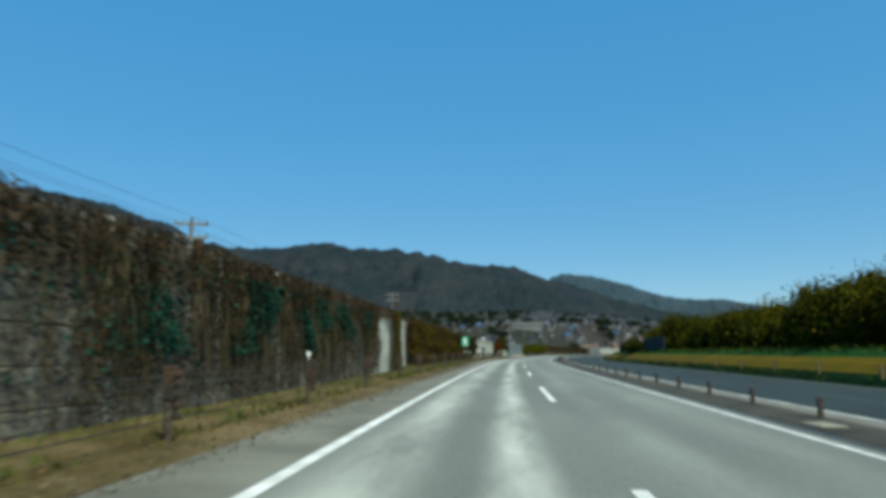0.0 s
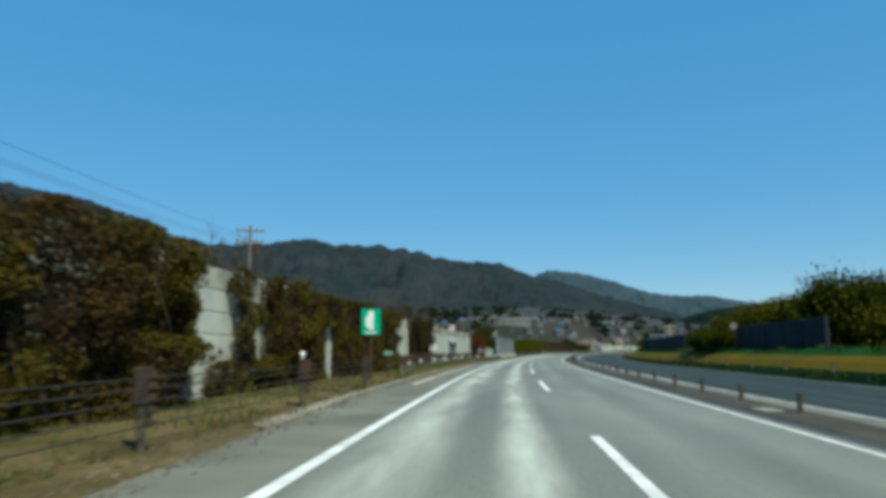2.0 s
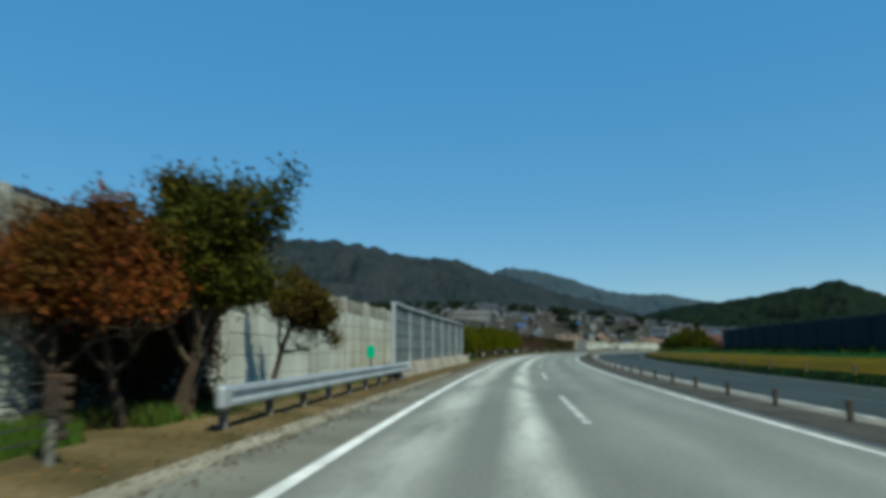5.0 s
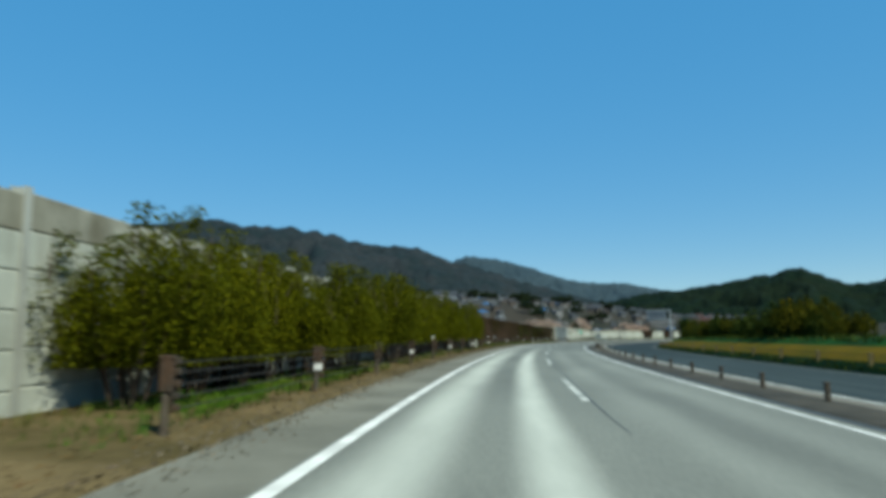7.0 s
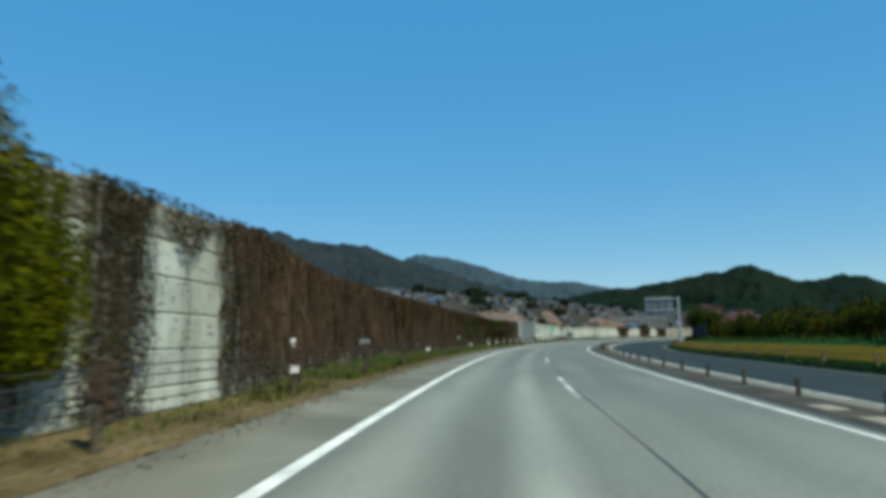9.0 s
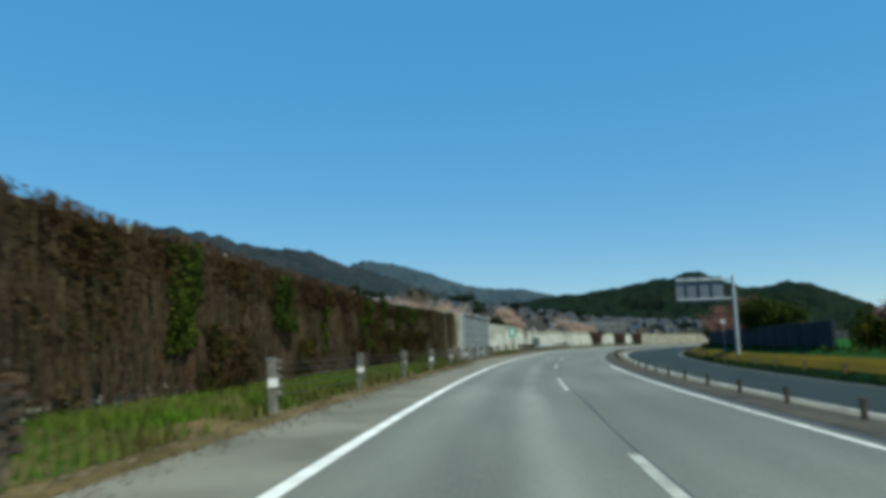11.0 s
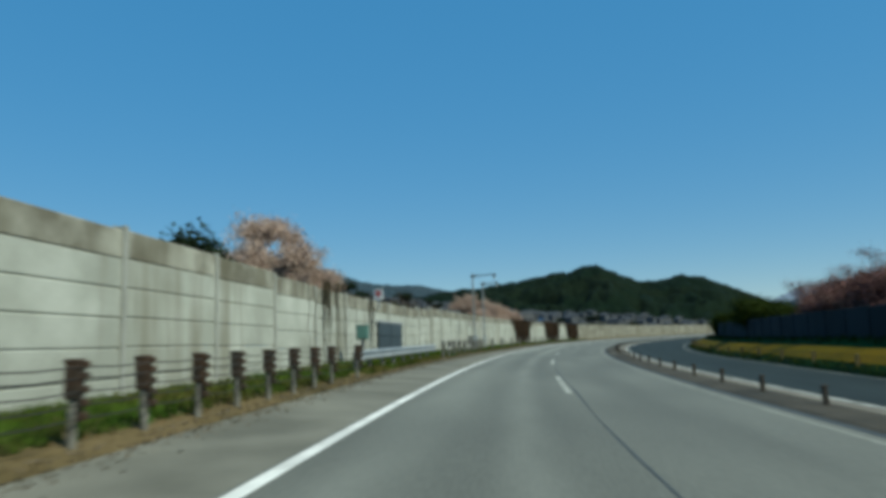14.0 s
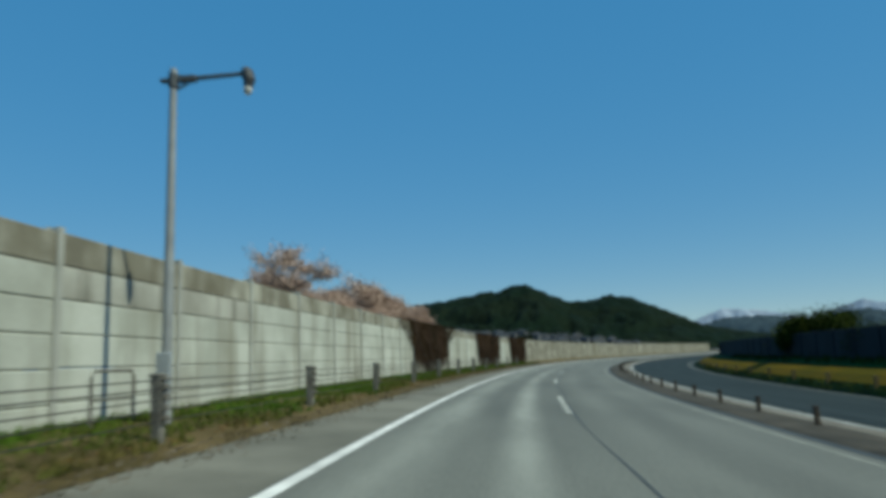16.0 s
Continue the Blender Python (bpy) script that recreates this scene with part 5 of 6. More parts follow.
def leaf_columns(s, z):
    """Brown and olive leaf masses on the lower half of the wall."""
    w = 0.3 * noise.noise(Vector((z * 1.1, s * 0.4, 35)))
    return 1.0 if any(a + w < s < b + w and z < hi + w for a, b, hi in ((305, 307.2, 1.6), (311, 312.6, 1.3), (317.4, 318.7, 1.5), (320.3, 322.4, 2.3), (323.2, 325.4, 1.9), (326, 329.3, 1.8))) else 0.0


creepers("hanging_ivy", 297, 334, 1, VINE, "columns of dark green ivy hanging from the wall's top", LEAF_GREEN, 13000, z_top=3.0, depth=0.45, size=0.075, seed=19, cover=ivy_columns)
creepers("climbing_ivy", 297, 334, 1, VINE, "masses of olive brown leaves climbing the wall", LEAF_DARKOLIVE, 20000, z_top=2.5, depth=0.5, size=0.075, seed=20, cover=leaf_columns)
creepers("climbing_dry_ivy", 297, 334, 1, VINE, "masses of dry russet leaves climbing the wall", LEAF_DRY, 7000, z_top=2.5, depth=0.5, size=0.075, seed=21, cover=leaf_columns)
for k in range(6):
    s = 327.5 + 1.25 * k + random.uniform(-0.4, 0.4)
    shrub("weed_bush", at(s, wall_u(s) + 0.45, 0.02), random.uniform(0.3, 0.5), 0.9, "low green weeds at the creepers' foot", LEAF_HEDGE if k % 3 else LEAF_GREEN, 420 + k, n=900, size=0.05, group="weeds at the wall's foot", low=0.05)
creepers("panel_creepers", 246.2, 250.5, 30, VINE, "thin dark creepers framing a bare concrete panel", LEAF_DRY, 5000, z_top=3.2, depth=0.1, size=0.05, seed=42, ragged=0.9, thick=(0.004, 0.014),
    cover=lambda s, z: 1.0 if s < 247.3 + 0.15 * math.sin(9 * z) or s > 250.0 + 0.1 * math.sin(7 * z) or z > 2.75 + 0.3 * math.sin(3 * s) else 0.03)
creepers("creeper_ivy", 252, 316, 2, VINE, "dark olive ivy columns among the bare creepers", LEAF_DARKOLIVE, 16000, z_top=3.0, depth=0.3, size=0.07, seed=41, leaf_bias=0.2,
    cover=lambda s, z: 1.0 if noise.noise(Vector((s * 0.5, z * 0.12, 21))) > 0.22 else 0.04)
creepers("wall_foot_creepers", 243, 247.6, 12, VINE, "brown creepers at the hedge's end of the wall", LEAF_DRY, 5000, z_top=3.2, depth=0.15, size=0.05, seed=10, ragged=0.25, thick=(0.005, 0.018))
creepers("curtain_creepers", 462, 526, 40, VINE_RED, "russet curtains of creeper hanging over the pale wall", LEAF_DRY, 26000, z_top=3.2, depth=0.3, size=0.08, seed=11, ragged=0.5, thick=(0.012, 0.04),
    cover=lambda s, z: 1.0 if any(a + c * (3 - z) < s < b - c * (3 - z) for a, b, c in ((463, 480.5, 2.3), (491, 506, 0.9), (512, 525, 0.7))) else 0.0)
creepers("late_creepers", 394, 404, 24, VINE, "thin dark creepers running down the stained wall", None, 0, z_top=3.2, depth=0.08, seed=12, ragged=0.2, thick=(0.006, 0.02), cover=lambda s, z: 1.0 if 396.0 < s < 397.1 or 397.9 < s < 398.4 or s > 403.2 else 0.03)


# ---- trees along the walls ----
tree("orange_tree", at(141.9, -5.4, 0, 180), 3.05, "small tree with rusty orange leaves before the wall", LEAF_RED, 21, n=95, size=0.08, fuzz=0.15, spread=0.8, trunk=0.66, radius=1.15, bare=0.6)
creepers("wall_end_creepers", 138.2, 142.2, 16, VINE, "thin dark creepers trailing down the wall beside the trees", LEAF_DRY, 1500, z_top=3.15, depth=0.08, size=0.05, seed=44, ragged=0.3, thick=(0.005, 0.018), cover=lambda s, z: float(np.interp(s, [138.2, 141, 142.2], [0.1, 0.6, 1])))
creepers("trunk_creepers", 141.0, 147.4, 22, VINE, "brown creepers and dead stems behind the trees", LEAF_DRY, 17000, z_top=3.0, depth=0.45, size=0.09, seed=24, ragged=0.5, cover=lambda s, z: float(np.interp(s, [141.0, 141.8, 145.0, 147.4], [0.3, 1, 1, 0.1])))
tree("russet_tree", at(140.9, -5.8), 3.1, "half-bare tree with reddish brown leaves before the wall", LEAF_RED, 29, n=26, size=0.07, fuzz=0.16, spread=0.8, trunk=0.6, up=0.5, radius=1.1, bare=0.55)
tree("green_tree", at(143.1, -5.3, 0, 180), 4.25, "olive green roadside tree with upright shoots", LEAF_OLIVE, 22, n=70, size=0.08, fuzz=0.15, spread=0.8, trunk=0.56, up=0.6, radius=1.2, bare=0.5)
tree("autumn_tree", at(143.6, -5.3), 4.0, "tree with olive and brown leaves before the wall", LEAF_IVY, 27, n=90, size=0.08, fuzz=0.15, spread=0.7, trunk=0.62, up=0.5, radius=1.15, bare=0.55)
tree("leaning_tree", at(148.6, -5.8, 0, 0) @ Matrix.Rotation(radians(24), 4, "Y"), 3.1, "small leaning tree with brown-green leaves and a bare trunk", LEAF_IVY, 23, n=60, size=0.07, fuzz=0.1, spread=1.2, trunk=1.0, up=0.25, radius=1.15, bare=0.62)
for k, (s, u) in enumerate(((131.6, -5.5), (133.9, -5.2), (135.6, -5.6), (137.2, -5.0))):
    shrub("russet_bush", at(s, u, 0.08), 0.62, 0.8, "low russet brown bush at the barrier posts", LEAF_RED if k % 2 else LEAF_DRY, 260 + k, n=900, size=0.05, group="low bushes by the barrier", low=0.05)
tree("bare_tree", at(83.5, -11.5, -2.0), 9.0, "bare grey tree behind the wall", None, 31, levels=5, spread=0.7, up=0.7, group="bare trees behind the wall")
for s, u, h, sd in ((108, -11.0, 8.2, 32), (111.5, -11.5, 8.0, 33), (116, -11, 7.9, 34), (119, -11.5, 6.8, 35)):
    tree("bare_tree", at(s, u, -2.0), h, "bare grey-brown tree behind the wall", None, sd, levels=5, spread=0.9, up=0.6, group="bare trees behind the wall")
for s, h, sd in ((413.5, 4.4, 70), (416.5, 4.7, 71), (420.2, 4.4, 72), (426, 4.3, 73)):
    tree("bare_sapling", at(s, -7.9, -0.6), h, "thin bare saplings growing behind the wall", None, sd, levels=3, spread=0.35, up=0.9, trunk=0.6, group="bare saplings behind the wall")
tree("cherry_tree", at(399.2, -9.8, -1.0), 7.4, "cherry tree in pale pink blossom behind the wall", BLOSSOM, 41, n=30, size=0.075, fuzz=0.15, spread=1.1, trunk=0.45, radius=3.1, levels=5)
tree("cherry_tree", at(368, -11.5, -2.2), 7.6, "sparse cherry tree with few pink flowers behind the wall", BLOSSOM, 43, n=7, size=0.09, fuzz=0.25, spread=0.9, up=0.7, levels=5)
tree("cherry_tree", at(352, -12, -2.2), 7.8, "sparse pink cherry behind the creeper-covered wall", BLOSSOM, 44, n=7, size=0.09, fuzz=0.25, spread=0.9, up=0.7, levels=5)
tree("cherry_tree", at(458.2, -10.6, -1.2), 7.2, "arching cherry tree in pink blossom behind the wall", BLOSSOM, 45, n=45, size=0.085, fuzz=0.16, spread=1.3, trunk=0.45, radius=3.5, levels=5)
for s, u, h, sd in ((464.5, -10.2, 6.9, 46), (469.5, -10.0, 6.5, 47), (475, -10.0, 5.9, 48)):
    tree("cherry_tree", at(s, u, -1.2), h, "spreading cherry tree in pink blossom behind the wall", BLOSSOM, sd, n=60, size=0.09, fuzz=0.2, spread=1.2, trunk=0.45, radius=2.2, levels=5)
tree("dark_shrub_tree", at(393.6, -10.4, -1), 5.6, "small dark evergreen behind the wall", LEAF_CONIFER, 49, n=24, size=0.16, fuzz=0.24, spread=0.6, radius=0.8)

# tall hedge of young evergreen trees
rng = np.random.default_rng(77)
hedge_first = [shrub("hedge_bush", at(195.4 + 2 * k, -5.9), 2.2, 2.1, "tall olive green hedge bush before the wall", LEAF_HEDGE, 60 + k, n=21000, size=0.06, group="hedge along the wall", low=0.7, stems=11, shoots=16) for k in range(4)]
for k in range(4, 27):
    s = 192.8 + 1.98 * k
    if k == 9:
        continue
    f = rng.uniform(0.95, 1.1) * (0.88 if k == 8 else 1) * float(np.interp(s, [200, 208, 218, 226, 233, 244], [0.96, 1.06, 1.12, 1.15, 1.14, 1.18]))
    copy_thing(hedge_first[k % 4], at(s, -5.75 + rng.normal(0, 0.2) + 0.4 * (s > 238), -0.05, rng.uniform(0, 360)) @ Matrix.Diagonal((f, f, f, 1)))

copy_thing(hedge_first[2], at(245.3, -5.55, 0.0, 70) @ Matrix.Diagonal((0.6, 0.6, 1.0, 1)))

# trees and bushes beyond the far carriageway
yellow = [tree("bamboo_tree", at(40 + 5 * k, 25, 0.5), 5.4, "yellow-green leafy tree on the far bank", LEAF_YELLOW, 80 + k, n=44, size=0.24, fuzz=0.62, spread=0.8, trunk=0.25, group="trees on the far bank") for k in range(4)]
for k in range(84):
    s, u = 30 + 1.45 * k + rng.normal(0, 1), rng.uniform(24.5, 31)
    f = rng.uniform(0.7, 1.05) if s < 92 or s > 160 else rng.uniform(0.82, 1.1)
    copy_thing(yellow[k % 4], at(s, u, 0.9 - max(0, u - 24) * 0.45, rng.uniform(0, 360)) @ Matrix.Diagonal((f, f, f, 1)))
con = tree("conifer_tree", at(56, 27, -0.5), 7.6, "dark conifer rising over the yellow-green trees", LEAF_CONIFER, 90, n=18, size=0.3, fuzz=0.4, spread=0.45, up=0.9, trunk=0.5, group="conifers on the far bank")
for s, u, f in ((68, 28, 0.95), (49, 30, 1.1), (97, 28, 0.8), (112, 28, 0.75)):
    copy_thing(con, at(s, u, -1.0, rng.uniform(0, 360)) @ Matrix.Diagonal((f, f, f, 1)))
bush = [shrub("bank_bush", at(244 + 3 * k, 21.6, 1.9), 2.3, 3.4, "olive green bush on the far bank", LEAF_YELLOW if k < 2 else LEAF_GREEN, 100 + k, n=3200, size=0.17, group="bushes on the far bank") for k in range(4)]
for k in range(62):
    s = 238 + 1.75 * k + rng.normal(0, 0.5)
    f = rng.uniform(0.7, 1.0) * (0.75 if s < 262 else 1.0)
    copy_thing(bush[k % 4], at(s, rng.uniform(22.0, 24.0), 1.6, rng.uniform(0, 360)) @ Matrix.Diagonal((f, f, f, 1)))
for k in range(14):
    s = 122 + 1.1 * k
    f = rng.uniform(0.5, 0.8)
    copy_thing(bush[k % 4], at(s, rng.uniform(19.2, 20.0), 1.85, rng.uniform(0, 360)) @ Matrix.Diagonal((f, f, f, 1)))
pinks = [tree("pink_cherry", at(386 + 5 * k, 25.0, 1.0), 5.3, "cherry tree in deep pink blossom behind the far wall", BLOSSOM_DEEP, 110 + k, n=80, size=0.14, fuzz=0.34, spread=0.72, trunk=0.4, group="pink cherries behind the far wall") for k in range(3)]
for s, u, f in ((378, 25.5, 0.8), (382, 25, 0.9), (401, 25.4, 1.0), (405, 25, 0.95), (409, 25.6, 1.0), (413, 25, 0.95), (417, 25.4, 1.0), (421, 25.1, 1.0), (425, 25.6, 1.05), (429, 25, 1.0), (433, 25.4, 1.05), (437, 25, 1.0), (441, 25.4, 0.95), (340, 25, 0.8), (346, 25, 0.8)):
    copy_thing(pinks[int(s) % 3], at(s, u, 1.0, rng.uniform(0, 360)) @ Matrix.Diagonal((f, f, f, 1)))
bare = tree("sparse_cherry", at(400, 24.2, 1.0), 8.0, "half-bare cherry tree with brownish pink twigs behind the far wall", BLOSSOM_DEEP, 131, n=9, size=0.09, fuzz=0.22, spread=0.85, up=0.55, levels=5, trunk=0.34, group="half-bare cherries behind the far wall")
for s, u, f in ((424, 24, 0.9), (393, 25, 0.95), (412, 25.5, 0.85), (434, 25, 0.86)):
    copy_thing(bare, at(s, u, 1.0, rng.uniform(0, 360)) @ Matrix.Diagonal((f, f, f, 1)))
g1 = tree("green_round_tree", at(371, 24.5, 0.3), 6.3, "olive green round tree behind the far wall", LEAF_GREEN, 120, n=75, size=0.2, fuzz=0.45, spread=0.8, group="green trees behind the far wall")
for s, u, f in ((454, 23.4, 0.92), (493, 22.8, 0.84), (502, 23.6, 0.62), (476, 23.6, 0.6)):
    copy_thing(g1, at(s, u, 0.2, rng.uniform(0, 360)) @ Matrix.Diagonal((f, f, f, 1)))


# ---- grass, fallen leaves ----
def tufts(name, bands, mat, label, size, seed):
    """Upright blades scattered over stretches of the verge: (s0, s1, u0, u1, count, height)."""
    rng = np.random.default_rng(seed)
    verts, faces = [], []
    for s0, s1, u0, u1, n, h in bands:
        for k in range(n):
            s, u = rng.uniform(s0, s1), rng.uniform(u0, u1)
            if u < 0 and u < wall_u(s) + 0.1:
                continue
            if noise.noise(Vector((s * 0.45, u * 0.8, seed))) < -0.3:
                continue
            p = R(s, u, 0.05 if u < 16 else bank_z(u) - 0.02)
            a, hh, w = rng.uniform(0, 6.28), h * rng.uniform(0.4, 1.2), size * rng.uniform(0.6, 1.3)
            dx, dy = math.cos(a), math.sin(a)
            lean = rng.uniform(0.1, 0.5) * hh
            i = len(verts)
            verts += [(p.x - dx * w, p.y - dy * w, p.z), (p.x + dx * w, p.y + dy * w, p.z), (p.x - dy * lean, p.y + dx * lean, p.z + hh)]
            faces.append((i, i + 1, i + 2))
    ob = part(name, (verts, faces), mat)
    return tagged(ob, label, "grass", "", "stuff")


tufts("verge_grass", ((0, 40, -5.7, -4.1, 4000, 0.16), (40, 85, -6.6, -4.1, 5000, 0.16), (85, 124, -6.9, -4.6, 5000, 0.2), (124, 143, -6.9, -5.0, 26000, 0.34), (143, 160, -6.9, -4.8, 5000, 0.16),
    (192, 250, -6.6, -4.3, 7000, 0.18), (250, 337, -6.4, -4.1, 24000, 0.26), (353, 392, -6.9, -4.7, 26000, 0.2), (392, 430, -6.9, -4.5, 22000, 0.2), (430, 520, -6.9, -4.25, 34000, 0.14)), GRASS, "tufts of green and straw-coloured grass on the verge", 0.022, 1)
tufts("fresh_grass", ((195, 207, -6.3, -4.5, 5000, 0.2), (300, 334, -6.6, -4.75, 46000, 0.2), (353, 372, -6.9, -5.0, 16000, 0.17), (372, 392, -6.9, -5.3, 7000, 0.15), (392, 430, -6.9, -4.9, 24000, 0.2), (430, 520, -6.9, -4.7, 36000, 0.14)), GRASS_FRESH, "fresh green grass between the barrier and the wall", 0.022, 7)
tufts("bank_grass", ((30, 520, 19.0, 20.3, 9000, 0.35), (30, 520, 16.1, 16.8, 8000, 0.2)), LEAF_GREEN, "low green plants along the far bank top", 0.06, 2)
rng = np.random.default_rng(5)
pts = [tuple(R(s, u, 0.09)) for s, u in zip(rng.uniform(0, 520, 40000), rng.uniform(-6.6, -3.5, 40000)) if u > wall_u(s) + 0.1 and u < edge(s) - 0.4]
tagged(quads("leaf_litter", np.array(pts), 0.05, LITTER, None, rng=rng), "dead brown leaves scattered on the verge", "leaf litter", "", "stuff")


ss = rng.uniform(-5, 520, 60000)
pts = [tuple(R(s, edge(s) + d, 0.02 if d > -0.1 else 0.05)) for s, d in zip(ss, rng.normal(-0.05, 0.28, 60000)) if d < 0.75]
tagged(quads("verge_grit", np.array(pts), rng.uniform(0.02, 0.06, len(pts)), GRIT, None, rng=rng), "loose grit and crumbs of soil along the paving's edge", "grit", "", "stuff")


# ---- town in the valley ----
def house(name, w, d, h, roof_h, wall_m, roof_m, seed, label, storeys=2, flat=False):
    t = thing(name, Matrix.Identity(4), label, "house", "houses of the town")
    part("house_wall", boxed(-w / 2, w / 2, -d / 2, d / 2, -3, h), wall_m, t)
    bm = bmesh.new()
    e = 0.6
    if flat:
        box(bm, -w / 2 - 0.2, w / 2 + 0.2, -d / 2 - 0.2, d / 2 + 0.2, h, h + 0.5)
    else:
        a = [bm.verts.new(p) for p in ((-w / 2 - e, -d / 2 - e, h - 0.1), (w / 2 + e, -d / 2 - e, h - 0.1), (w / 2 + e, d / 2 + e, h - 0.1), (-w / 2 - e, d / 2 + e, h - 0.1))]
        b = [bm.verts.new(p) for p in ((-w / 2 * 0.55, 0, h + roof_h), (w / 2 * 0.55, 0, h + roof_h))]
        for f in ((a[0], a[1], b[1], b[0]), (a[2], a[3], b[0], b[1]), (a[1], a[2], b[1]), (a[3], a[0], b[0]), (a[3], a[2], a[1], a[0])):
            bm.faces.new(f)
    part("roof", bm, roof_m, t)
    pm = mesh_of("window", boxed(-0.85, 0.85, -0.06, 0.02, -0.6, 0.6), PANE)
    n = max(2, int(w / 3))
    for lv in range(storeys):
        for k in range(n):
            x = -w / 2 + w * (k + 0.5) / n
            share("window", pm, t, Matrix.Translation((x, -d / 2 - 0.02, 1.6 + lv * 2.8)))
    return t


KINDS = []
hr = random.Random(12)
for k in range(9):
    KINDS.append(house("house", hr.uniform(8, 13), hr.uniform(7, 10), hr.uniform(4.6, 6.2), hr.uniform(1.6, 2.6), PLASTER[k % 3], ROOFS[(0, 0, 1, 0, 3, 0, 1, 2, 0)[k]], k,
        ("white", "grey", "brown")[k % 3] + "-walled house with " + ("slate", "slate", "brown", "slate", "pale", "slate", "brown", "blue", "slate")[k] + " roof in the valley town"))
placed = []
spots = []
for k in range(20000):
    if len(spots) == 1100:
        break
    az, r = hr.uniform(1, 28), 470 + 1150 * hr.random() ** 0.9
    x, y = r * math.sin(radians(az)), r * math.cos(radians(az))
    i, u = near_road(x, y)
    if abs(u) < 70 or (u > 0 and r < 520) or (az < 8 and r > 780) or any((x - a) ** 2 + (y - b) ** 2 < 110 for a, b in placed):
        continue
    placed.append((x, y))
    turn = hr.choice((0, 90, 180)) + hr.uniform(-25, 25)
    f = hr.uniform(0.5, 0.85)
    spots.append((r, x, y, turn, f, hr.choice((0, 1, 2, 3, 4, 5, 6, 8, 7, 1, 3, 5))))
for k in range(260):
    # the far end of the town, below the wooded hill
    az, r = hr.uniform(25, 43), hr.uniform(620, 1180)
    x, y = r * math.sin(radians(az)), r * math.cos(radians(az))
    i, u = near_road(x, y)
    if abs(u) > 60 and not any((x - a) ** 2 + (y - b) ** 2 < 150 for a, b in placed):
        placed.append((x, y))
        spots.append((r + 2000, x, y, hr.uniform(0, 180), hr.uniform(0.7, 1.0), hr.choice((0, 1, 3, 5, 8))))
spots.sort()
far = bmesh.new()
for k, (r, x, y, turn, f, kind) in enumerate(spots):
    m = Matrix.Translation((x, y, land_z(x, y))) @ Matrix.Rotation(radians(turn), 4, "Z") @ Matrix.Diagonal((f, f, f, 1))
    if k < 9:
        KINDS[k].matrix_basis = m
    elif k < 290:
        copy_thing(KINDS[kind], m)
    else:
        for o in KINDS[kind].children:
            if o.name.startswith(("house_wall", "roof")):
                tmp = o.data.copy()
                tmp.transform(m)
                n0 = len(far.faces)
                far.from_mesh(tmp)
                far.faces.ensure_lookup_table()
                for face in far.faces[n0:]:
                    face.material_index = 1 if o.name.startswith("roof") else 0
                bpy.data.meshes.remove(tmp)
far_town = part("far_houses", far, PLASTER[1])
far_town.data.materials.append(ROOFS[0])
tagged(far_town, "far houses of the town on the lower slope", "houses", "", "stuff")


def big_block(az, r, w, d, h, wall_m, roof_m, label, mast=False, z=None):
    x, y = r * math.sin(radians(az)), r * math.cos(radians(az))
    t = house("town_building", w, d, h, 2.0, wall_m, roof_m, 1, label, storeys=max(1, int(h / 3)), flat=True)
    t["category"], t["group"] = "building", "large buildings of the town"
    t.matrix_basis = Matrix.Translation((x, y, land_z(x, y) if z is None else z)) @ Matrix.Rotation(radians(-az), 4, "Z")
    if mast:
        part("mast", tube(bmesh.new(), [(0, 0, h), (0, 0, h + 3), (0, 0, h + 4.5)], [0.8, 0.8, 0.2], 8), PLASTER[0], t)


big_block(13.2, 560, 24, 14, 6, ROOFS[2], ROOFS[2], "low hall with bright blue walls and roof")
big_block(11.6, 520, 14, 10, 6, PLASTER[0], PLASTER[0], "white low building in the town")
big_block(22.6, 760, 40, 16, 8, PLASTER[0], ROOFS[3], "long white building with a small tower", mast=True)
big_block(7.5, 640, 34, 14, 5, PLASTER[0], ROOFS[3], "long low pale hall among the houses")
big_block(17.5, 620, 26, 12, 5, PLASTER[0], ROOFS[3], "pale flat-roofed hall in the valley")

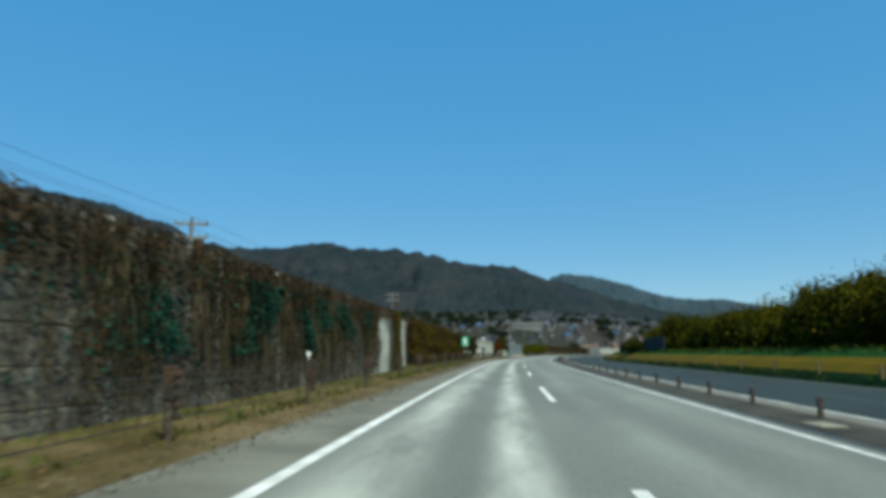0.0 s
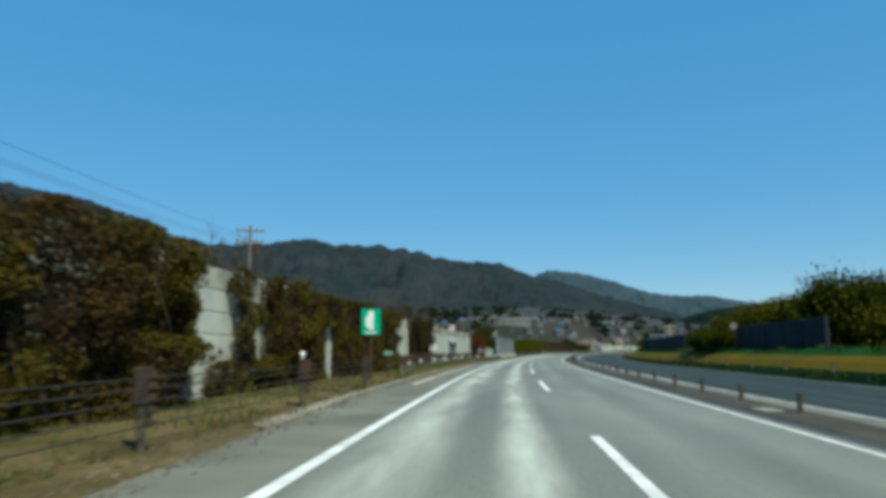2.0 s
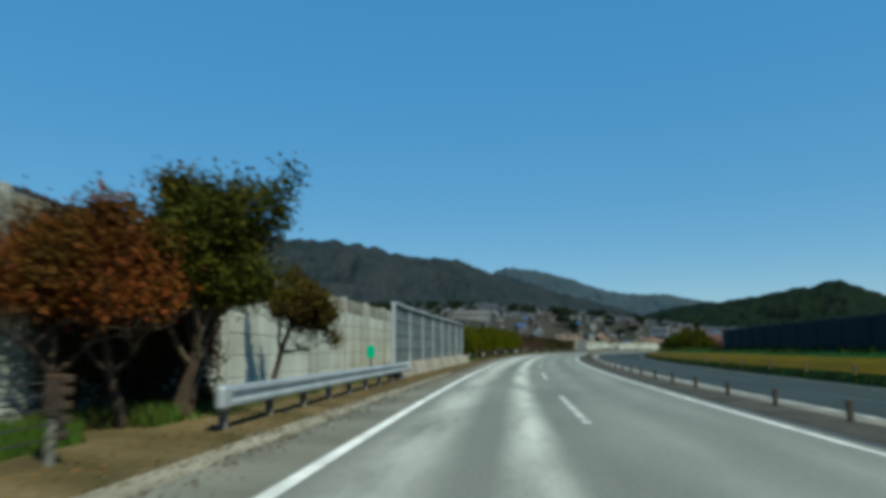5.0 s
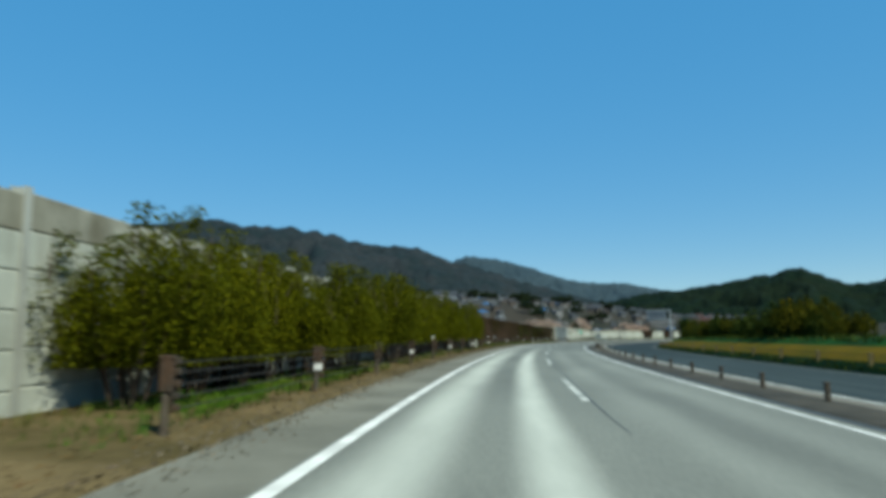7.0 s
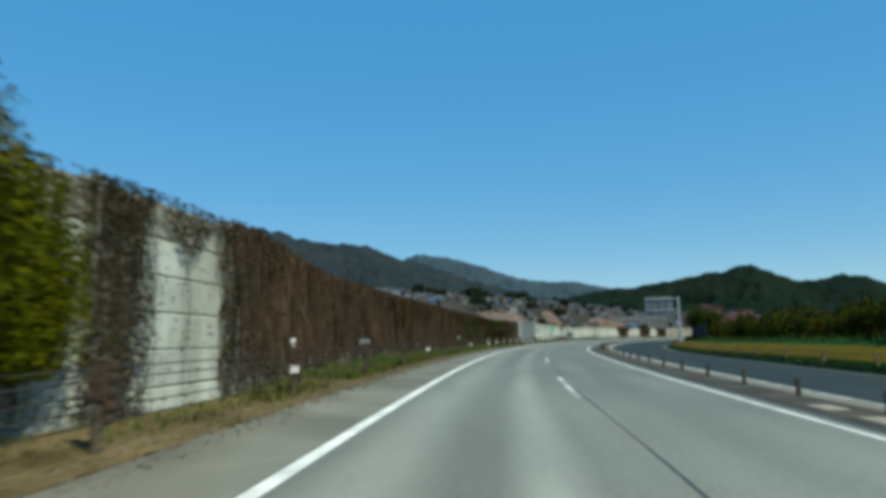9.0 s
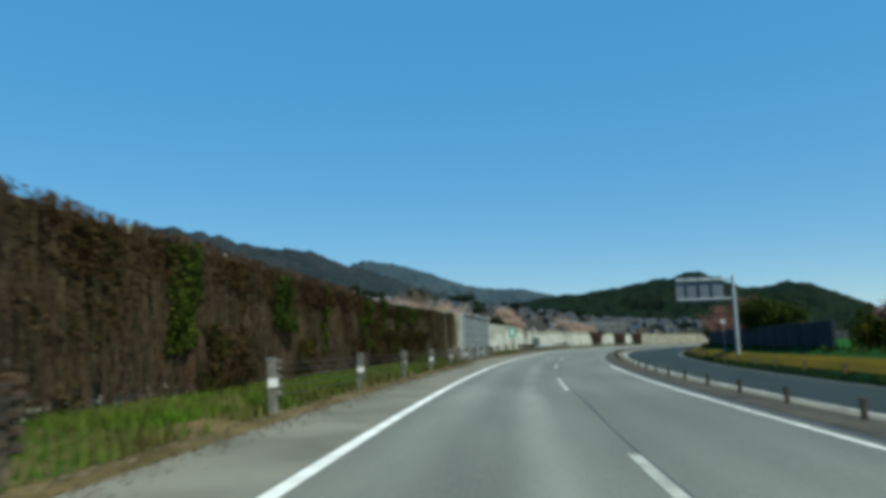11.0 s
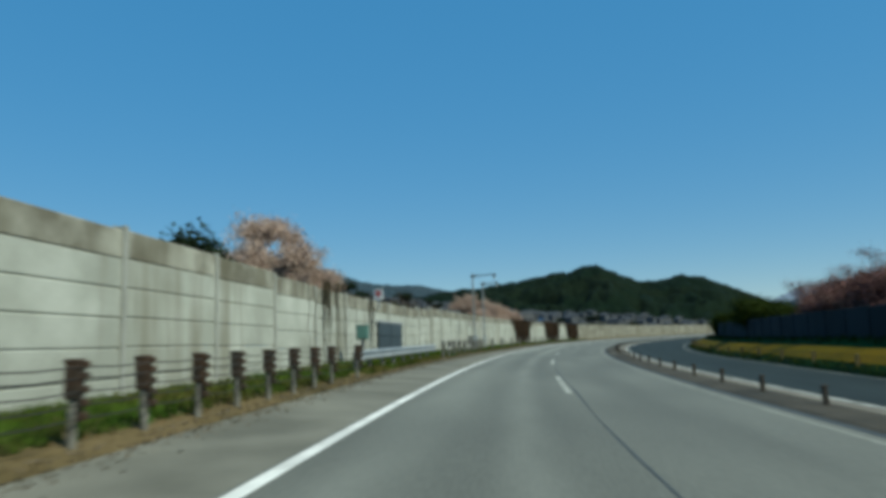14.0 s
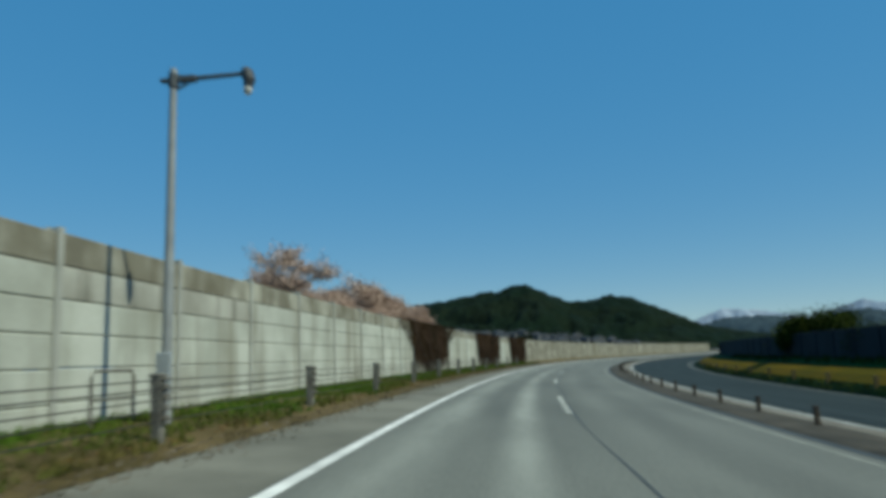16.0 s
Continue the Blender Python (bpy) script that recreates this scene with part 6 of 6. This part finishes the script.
# trees among the houses
town_tree = [tree("town_tree", Matrix.Translation((-400 - 20 * k, 700, land_z(-400 - 20 * k, 700))), 9.0, "dark evergreen tree among the houses", LEAF_CONIFER, 140 + k, n=8, size=0.9, fuzz=0.7, spread=0.6, levels=3,
    group="trees among the houses") for k in range(2)]
for k in range(320):
    az, r = hr.uniform(-16, 30), hr.uniform(380, 1500)
    x, y = r * math.sin(radians(az)), r * math.cos(radians(az))
    i, u = near_road(x, y)
    if abs(u) < 40 or (u > 0 and r < 460):
        continue
    f = hr.uniform(0.5, 1.2)
    copy_thing(town_tree[k % 2], Matrix.Translation((x, y, land_z(x, y) - 0.3)) @ Matrix.Rotation(hr.uniform(0, 6), 4, "Z") @ Matrix.Diagonal((f, f, f, 1)))


# ---- power poles behind the wall ----
def power_pole(s, u, h, label, z=-4.0, crates=True, mat=WOODPOLE):
    t = thing("utility_pole", at(s, u, z, 20), label, "utility pole", "utility poles")
    part("pole", tube(bmesh.new(), [(0, 0, -0.5), (0, 0, h)], [0.17, 0.1], 10), mat, t)
    for zz in (h - 0.35, h - 1.1):
        part("crossarm", boxed(-0.9, 0.9, -0.06, 0.06, zz - 0.06, zz + 0.06), GREY_POST, t)
        for x in (-0.8, -0.4, 0.4, 0.8):
            part("insulator", tube(bmesh.new(), [(x, 0, zz + 0.06), (x, 0, zz + 0.25)], [0.05, 0.035], 6), GREY_POST, t)
    if crates:
        part("transformer", tube(bmesh.new(), [(0.42, 0, h - 2.0), (0.42, 0, h - 1.2)], [0.28, 0.28], 12), RUST_POST, t)
    return t


power_pole(97.3, -17, 13.2, "concrete utility pole with transformer behind the wall")
power_pole(36.5, -17, 12.2, "concrete utility pole with insulators above the creepers")
for dx in (-0.8, 0.8):
    for dz in (8.0, 7.3):
        pts = []
        for (sa, ua), (sb, ub) in (((-5, -17), (36.5, -17)), ((36.5, -17), (97.3, -17)), ((97.3, -17), (150, -22))):
            for f in (0, 0.25, 0.5, 0.75):
                pts.append(R(sa + (sb - sa) * f, ua + (ub - ua) * f + dx, dz - 1.2 * f * (1 - f)))
        tagged(part("power_line", tube(bmesh.new(), pts, 0.009, 4), CABLE), "thin dark power line sagging between poles", "power line", "power lines")
for s, u in ((166.8, 21.5), (169.6, 21.7)):
    power_pole(s, u, 4.4, "short utility pole behind the far noise wall", z=1.4, crates=False, mat=GUTTER)
